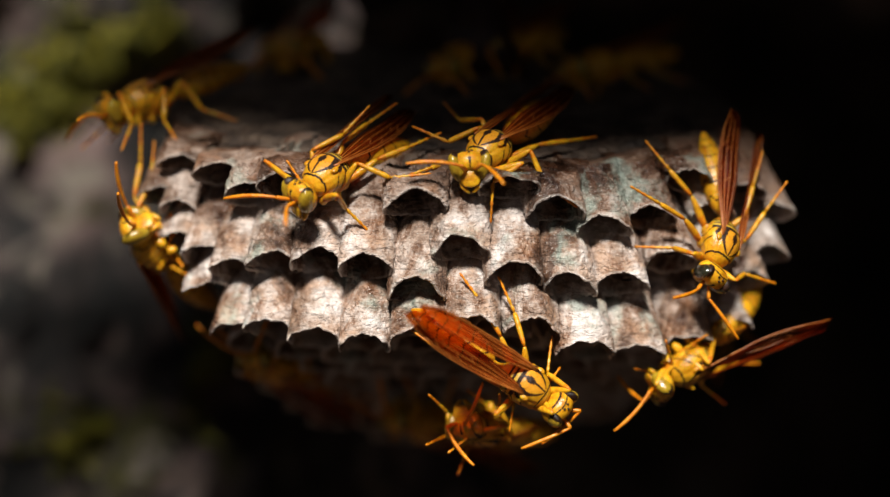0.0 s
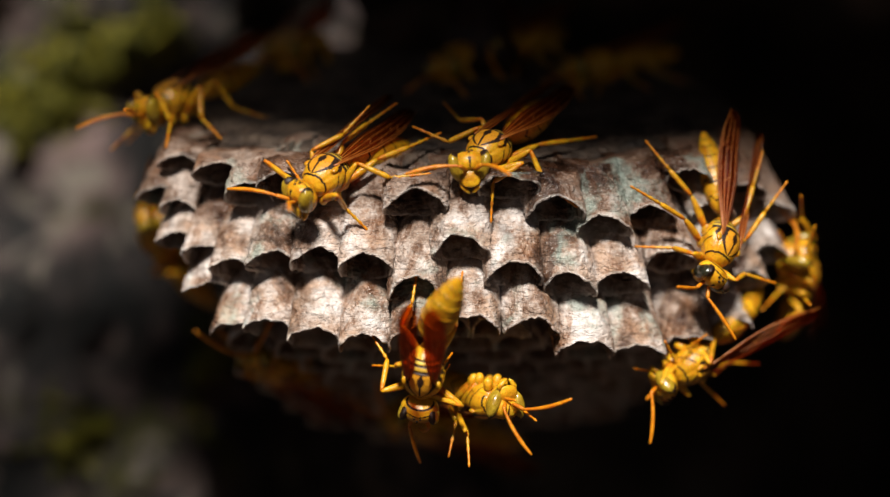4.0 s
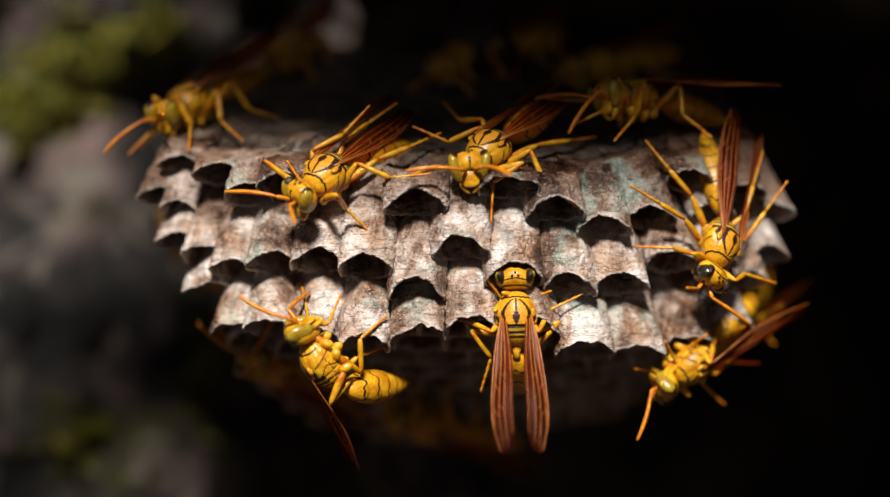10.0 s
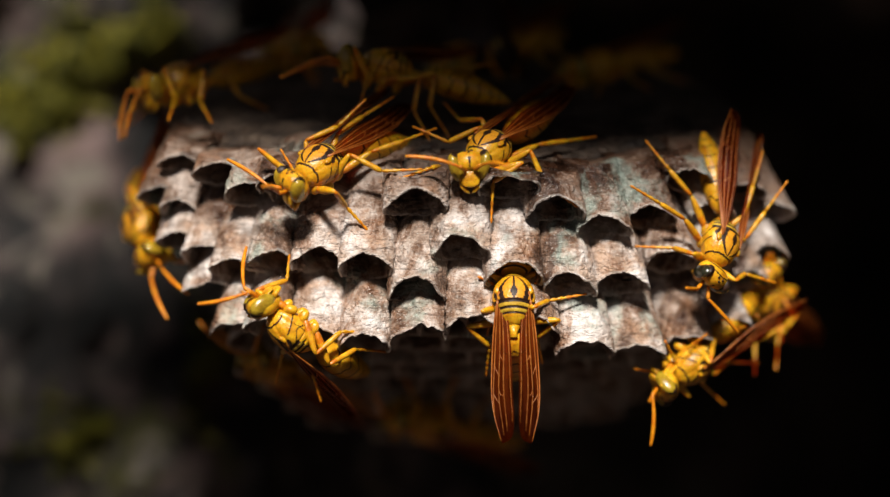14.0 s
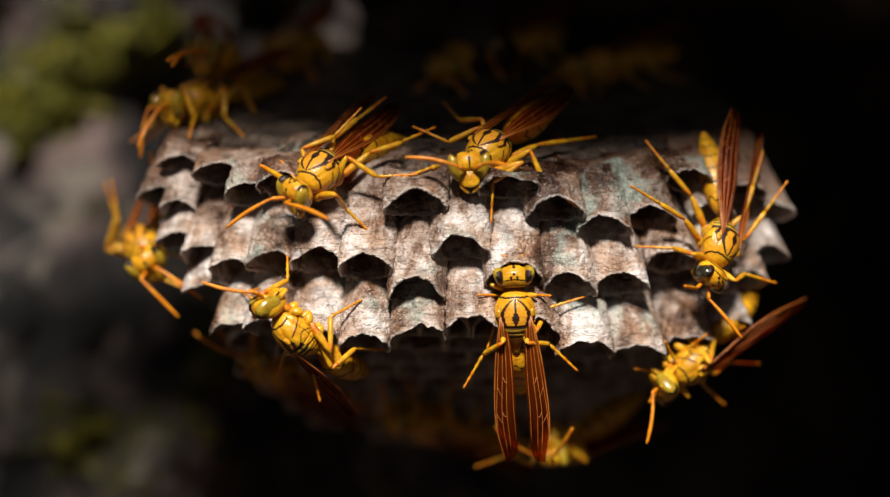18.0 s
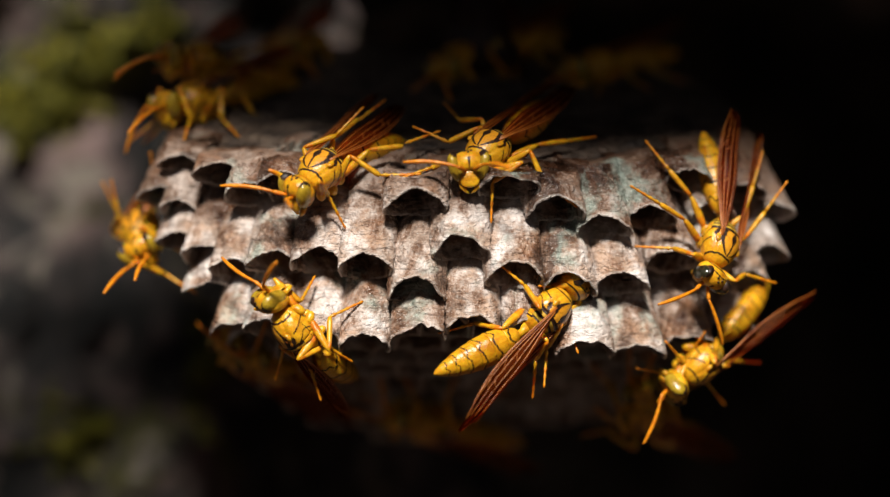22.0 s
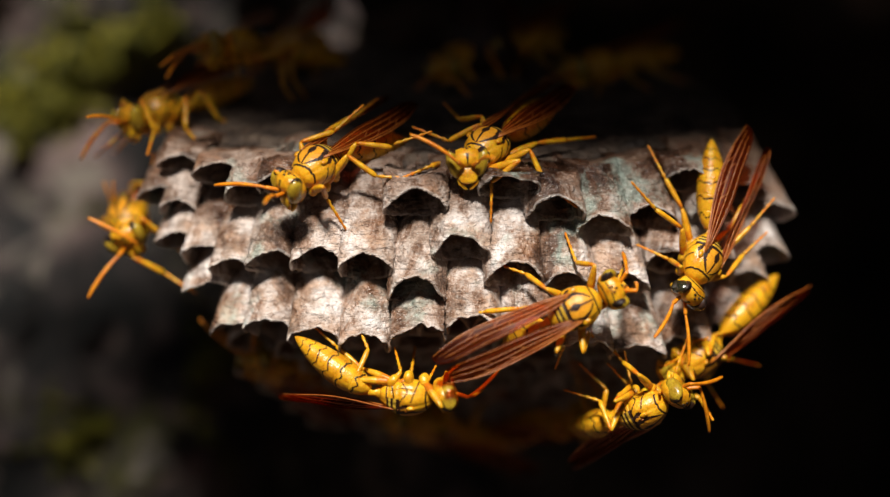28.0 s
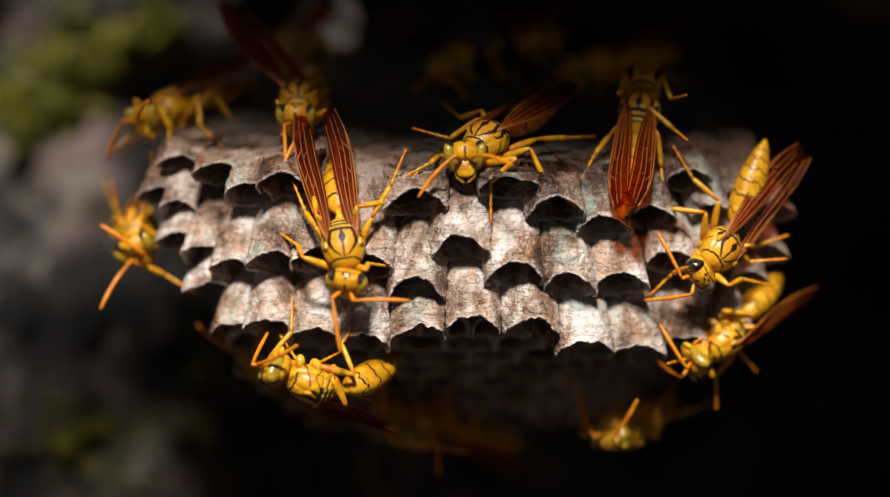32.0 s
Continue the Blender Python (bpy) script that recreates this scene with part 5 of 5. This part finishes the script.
# the far side edge
L, V = (-0.9, -0.45, 0.15), (-0.45, 0.1, 0.85)
clinger = actor(wasp("yellow paper wasp clinging to the far side edge", {"fl": (-3.4, 4.6, -3.0), "fr": (3.4, 4.6, -3.0), "ml": (-5.0, 1.0, -3.4), "mr": (5.0, 1.0, -3.4), "hl": (-4.4, -4.5, -3.4), "hr": (4.4, -4.5, -3.4)}, nod=-25, spread=1, lift=-5, feelers=((0.6, 1, -0.3), (-0.6, 1, -0.3))), 1.1,
      (0, 236, 400, 372, 545, 8, 1, L), (1, 224, 365, 370, 540, 8, 1, L), (2, 212, 350, 346, 525, 8, 1, L), (2.5, 250, 430, 330, 440, 10, 1, L), (3, 308, 512, 232, 350, 15, 0.6, L), (4, 262, 380, 330, 520, 24, 1, L), (5.5, 262, 400, 300, 560, 27, 1, L), (8, 270, 400, 330, 480, 30, 1, L),
      (10, 300, 380, 360, 480, 34, 1, L), (12.6, 290, 400, 350, 300, 32, 1, L), (13.4, 275, 440, 260, 280, 24, 1, L), (14, 262, 450, 215, 215, 15, 1, L), (16.5, 215, 385, 222, 290, 13, 1, V), (17, 218, 388, 220, 310, 13, 1, V), (18, 258, 462, 240, 345, 12, 1, V), (19, 256, 458, 242, 340, 12, 1, V), (20, 248, 440, 262, 305, 12, 1, V),
      (23, 244, 438, 258, 303, 12, 1, V), (25.5, 242, 432, 256, 297, 12, 1, V), (28, 222, 418, 236, 283, 12, 1, V), (30, 224, 420, 238, 285, 12, 1, V), (32, 238, 436, 252, 301, 12, 1, V))
for t, tip in ((0, (330, 590)), (1, (335, 628)), (2, (300, 580))):
    stance(clinger, t, f=[(248, 235, 12), (272, 250, 12)], m=[(300, 380, 10), (305, 410, 10)], h=[(322, 470, 10), (340, 490, 10)], w=[tip, (tip[0] - 8, tip[1] - 10)], tail=(372 - 13 * t, 545 - 8 * t))
for t, tip in ((17, (215, 452)), (18, (322, 572)), (19, (305, 576)), (20, (252, 515)), (21, (206, 514)), (22, (190, 518)), (23, (182, 543)), (24, (195, 540)), (25, (192, 522)), (28, (140, 528)), (29, (130, 520)), (30, (157, 525)), (31, (174, 540)), (32, (180, 540))):
    stance(clinger, t, f=[(335, 455, 12), (345, 517, 12)], m=[(328, 340, 12), (200, 335, 14)], h=[(268, 290, 14), (190, 340, 18)], a=[tip, (tip[0] + 60, tip[1] - 30)] if t < 28 else [tip, (150, 378)], w=[(285, 300, 22), (295, 305, 22)])
stance(clinger, 3, w=[(232, 318), (240, 322)], tail=(240, 350))
stance(clinger, 14, w=[(285, 250, 22), (290, 255, 22)], tail=(250, 300))
# the one that comes round below
hanger = actor(wasp("yellow paper wasp hanging belly up below the comb", {"ml": (-4.5, 2.0, -6.5), "mr": (4.5, 2.0, -6.5), "hl": (-4.5, -5.0, -6.5), "hr": (4.5, -5.0, -6.5)}, nod=-20, lift=14, tail=(8, 0)), 1.03,
      (0, 480, 640, 600, 700, 24, 1, H), (20, 460, 640, 580, 720, 22, 1, H), (22, 400, 600, 520, 700, 18, 1, H), (23, 345, 585, 440, 680, 13, 1, (-0.5, -0.4, -0.7)), (24, 350, 625, 420, 520, 10, 1, (-0.5, -0.5, -0.6)), (24.4, 400, 640, 330, 560, 7, 1, (-0.4, -0.5, -0.7)),
      (24.7, 470, 680, 330, 590, 5, 1, (-0.2, -0.4, -0.9)), (25, 568, 722, 300, 690, 1, 0.5, (-0.2, 0.0, -1)), (25.5, 760, 750, 490, 700, 3, 1, (-0.2, 0.1, -1)), (27.5, 755, 712, 500, 680, -3, 0.2, (-0.2, 0.0, -1)), (28, 788, 700, 508, 684, -3, 0.2, (-0.2, 0.0, -1)), (29, 792, 702, 515, 682, -3, 0.2, (-0.2, 0.0, -1)),
      (30, 815, 678, 530, 700, -3, 0.2, (-0.1, 0.0, -1)), (30.6, 770, 700, 490, 690, -3, 0.2, (-0.2, 0.0, -1)), (31, 716, 716, 440, 690, -3, 0.2, (-0.2, 0.0, -1)), (31.4, 700, 740, 505, 620, 10, 1, (-0.2, 0.1, -1)), (32, 740, 770, 600, 690, 22, 1, (-0.2, 0.1, -1)))
stance(hanger, 25, f=[(560, 670, 2), (480, 640, 3)], m=[(392, 585, 4), (470, 640, 5)], h=[(385, 640, 5), (330, 640, 7)], a=[(580, 740, 2), (590, 700, 2)], w=[(284, 715), (290, 722)], tail=(310, 612))
stance(hanger, 28, f=[(768, 645, 0), (800, 650, 3)], m=[(695, 612, 1), (730, 620, 4)], h=[(625, 562), (522, 552)], a=[(838, 690, -2), (850, 670, -1)], w=[(497, 685), (500, 690)], tail=(516, 608))
stance(hanger, 29, f=[(772, 632, 0), (800, 650, 3)], m=[(695, 616, 1), (730, 620, 4)], h=[(625, 562), (522, 552)], a=[(880, 776, -2), (870, 708, -1)], w=[(503, 676), (505, 682)], tail=(524, 604))
stance(hanger, 30, f=[(792, 588, 1), (780, 640, 3)], m=[(700, 590, 1), (750, 620, 4)], h=[(625, 560), (600, 600, 4)], a=[(912, 732, -2), (855, 690, -1)], w=[(514, 704), (516, 709)], tail=(522, 627))
stance(hanger, 31, f=[(735, 690, 0), (700, 660, 3)], m=[(690, 640, 1), (660, 640, 4)], h=[(570, 556), (600, 640, 4)], a=[(788, 718, -2), (740, 745, -1)], w=[(462, 655), (466, 660)], tail=(497, 586))
# the one that lurks behind the lower side edge
lurker = actor(wasp("yellow paper wasp moving about under the lower edge", {"ml": (-6.0, 2.0, -5.5), "mr": (6.0, 2.0, -5.5)}, nod=-20, lift=8), 1.04,
      (0, 1150, 540, 1220, 580, 34, 1, (0.4, 0, -1)), (9.5, 1250, 580, 1290, 540, 28, 1, (0.5, 0, -1)), (11, 1300, 680, 1385, 600, 16, 1, (0.8, -0.2, -0.5)), (12, 1330, 640, 1375, 520, 15, 1, (0.8, -0.3, -0.4)), (13, 1350, 480, 1360, 680, 14, 1, (0.5, -0.8, 0)), (14, 1350, 480, 1360, 690, 14, 1, (0.5, -0.8, 0)),
      (14.5, 1350, 520, 1380, 650, 15, 1, (0.6, -0.6, -0.3)), (16.5, 1300, 680, 1340, 560, 16, 1, (0.7, -0.2, -0.6)), (17.4, 1250, 720, 1330, 620, 17, 1, (0.4, -0.2, -0.8)), (18, 970, 800, 1060, 740, 14, 1, H), (18.4, 1050, 800, 960, 740, 12, 1, H), (18.7, 1010, 775, 1000, 700, 7, 1, (0, -0.4, -0.9)), (19.1, 1035, 745, 1025, 860, 4, 1, (0, -0.7, -0.6)),
      (19.5, 960, 800, 1110, 800, 12, 1, H), (20, 880, 800, 1110, 800, 18, 1, H), (20.6, 1000, 760, 1150, 800, 22, 1, H), (21.5, 1130, 690, 1175, 870, 20, 1, (0.1, -0.9, -0.3)), (25.5, 1120, 690, 1172, 870, 20, 1, (0.1, -0.9, -0.3)), (27, 1080, 720, 1060, 840, 12, 1, (0.1, -0.7, -0.7)),
      (27.5, 1072, 705, 960, 790, 6, 1, (0.1, -0.6, -0.8)), (28, 1195, 695, 960, 790, 0, 0.6, (0.0, -0.3, -0.9)), (28.6, 1210, 690, 940, 740, 0, 0.3, (-0.1, -0.3, -0.9)), (29, 1168, 735, 920, 715, 0, 0.6, (-0.15, -0.3, -0.9)), (29.4, 1120, 700, 960, 760, 4, 1, (0.1, -0.6, -0.8)), (29.7, 1140, 790, 920, 670, 5, 1, (-0.2, -0.4, -0.9)),
      (30, 1010, 660, 985, 790, -4, 1, (0, -0.8, -0.6)), (30.3, 1010, 660, 1030, 800, -3, 1, (0, -0.8, -0.6)), (30.5, 930, 655, 960, 780, 1, 1, (0, -0.8, -0.6)), (30.8, 800, 600, 985, 690, -2, 1, (0, -0.6, -0.8)), (31, 738, 622, 985, 700, -3, 0.3, (0.05, -0.15, -1)), (31.3, 640, 660, 915, 660, -3, 0.2, (0.1, 0.1, -1)), (31.6, 555, 680, 800, 660, -2, 0.1, (0.1, 0.0, -1)),
      (32, 482, 655, 720, 720, -4, 0.4, (-0.1, -0.1, -1)))
for t in (9.5, 11, 12, 13, 14):
    stance(lurker, t, f=[(1330, 540, 15), (1388, 540, 15)], m=[(1320, 590, 16), (1376, 590, 16)], h=[(1330, 640, 16), (1368, 640, 16)], a=[(1345, 500, 15), (1375, 500, 15)])
stance(lurker, 18.4, f=[(930, 830, 10), (1040, 780, 10)], m=[(905, 830, 12), (1055, 805, 12)], h=[(920, 790, 14), (1000, 740, 14)])
stance(lurker, 19.1, f=[(1066, 655, 3), (1000, 680, 3)], m=[(930, 808, 2), (1090, 740, 2)], a=[(1005, 665, 1), (1066, 652, 1)])
stance(lurker, 28, f=[(1210, 600, 3), (1060, 590, 2)], m=[(1100, 620, 3), (1070, 640, 4)], h=[(1003, 690, 3), (1020, 640, 5)], w=[(1000, 812), (1010, 815)], tail=(1008, 765))
stance(lurker, 29, f=[(1240, 740, 3), (1180, 720, 3)], m=[(1165, 660, 3), (1120, 640, 4)], h=[(1020, 690, 3), (1000, 640, 5)], a=[(1240, 735, 2), (1190, 790, 2)], w=[(905, 785), (912, 790)], tail=(924, 646))
stance(lurker, 31, f=[(690, 538), (775, 565)], m=[(834, 568), (700, 600)], h=[(985, 604, 2), (910, 610, 3)], a=[(735, 565), (775, 575)], w=[(1003, 742), (998, 750)], tail=(962, 672))
stance(lurker, 32, f=[(515, 528), (600, 620, 0)], m=[(634, 558), (500, 600)], h=[(602, 655, 0), (640, 700, 2)], a=[(470, 590), (520, 610)], w=[(690, 752), (695, 745)], tail=(707, 640))
# still ones in the shade
for row, words in (((1015, 125, 1210, 95, 31, 1, U), "dim yellow wasp far back on the shaded roof"), ((785, 122, 900, 60, 28, 1, U), "dim yellow wasp sitting in shade behind the edge"), ((860, 90, 1000, 60, 33, 1, U), "dim yellow wasp at the back of the roof"),
                   ((450, 632, 600, 690, 19, 1, (0, -0.2, -1)), "dim red-brown wasp hanging behind the lower edge"), ((700, 740, 940, 780, 27, 1, (0, -0.3, -1)), "dim red-winged wasp under the comb in shade"), ((500, 90, 560, 70, 32, 1, U), "dark-winged wasp deep in shade on the roof")):
    actor(wasp(words, lift=6), 1.04, (0, *row))


def sway(ob, seed, amount, step):
    """Small slow turns of an antenna or a head about its root."""
    rng = random.Random(seed)
    base = ob.matrix_basis.copy()
    rows, t = [], 0.0
    while t < 32.0:
        rows.append((t, base @ pose(0, 0, 0, rng.gauss(0, amount), rng.gauss(0, amount * 0.4), rng.gauss(0, amount))))
        t += step * rng.uniform(0.6, 1.4)
    walk(ob, rows + [(32.0, base)])


def stride(leg, rows, seed, sign):
    """Swings a leg to and fro about its root while its wasp walks."""
    base, spots = leg.matrix_basis.copy(), []
    for (t0, m0), (t1, m1) in zip(rows, rows[1:]):
        pace = (m1.translation - m0.translation).length / (t1 - t0)
        if pace < 0.0022:
            continue
        n = max(2, round((t1 - t0) / 0.17))
        swing = min(16.0, pace * 2600)
        for k in range(n + 1):
            spots.append((t0 + (t1 - t0) * k / n, 0.0 if k in (0, n) else swing * sign * (1 if k % 2 else -1)))
    if not spots:
        return
    made = {0.0: 0.0, 32.0: 0.0}
    made.update({round(t, 2): a for t, a in spots})
    walk(leg, [(t, Matrix.Translation(base.translation) @ pose(0, 0, 0, 0.25 * a, 0, a) @ Matrix.Translation(-base.translation) @ base) for t, a in sorted(made.items())])


def smooth_rows(made):
    """Rows from the clip's start to its end, with steps between where a limb turns far."""
    ts = sorted(made)
    rows = [(0.0, made[ts[0]])] if ts[0] > 0 else []
    for t in ts:
        if rows:
            t0, m0 = rows[-1]
            q0, q1 = m0.to_quaternion(), made[t].to_quaternion()
            turn = 2 * math.degrees(math.acos(min(1.0, abs(q0.dot(q1)))))
            n = int(turn / 70) + 1
            rows += [(t0 + (t - t0) * k / n, m0.lerp(made[t], k / n)) for k in range(1, n)]
        rows.append((t, made[t]))
    return rows if ts[-1] >= 32.0 else rows + [(32.0, made[ts[-1]])]


def motions():
    for p, made in STANCES.items():
        walk(p, smooth_rows(made))
    for i, (ob, rows) in enumerate(CAST):
        walk(ob, rows)
        for k, p in enumerate(ob.children_recursive):
            if p.name.startswith("antenna"):
                sway(p, 100 * i + k, 4.0 if RIG[ob]["ar"][0] in STANCES else 7.0, 1.3)
        for k, p in enumerate(q for q in ob.children if q.name.startswith("leg")):
            if p not in STANCES:
                stride(p, rows, k, 1 if k in (0, 3, 4) else -1)


motions()
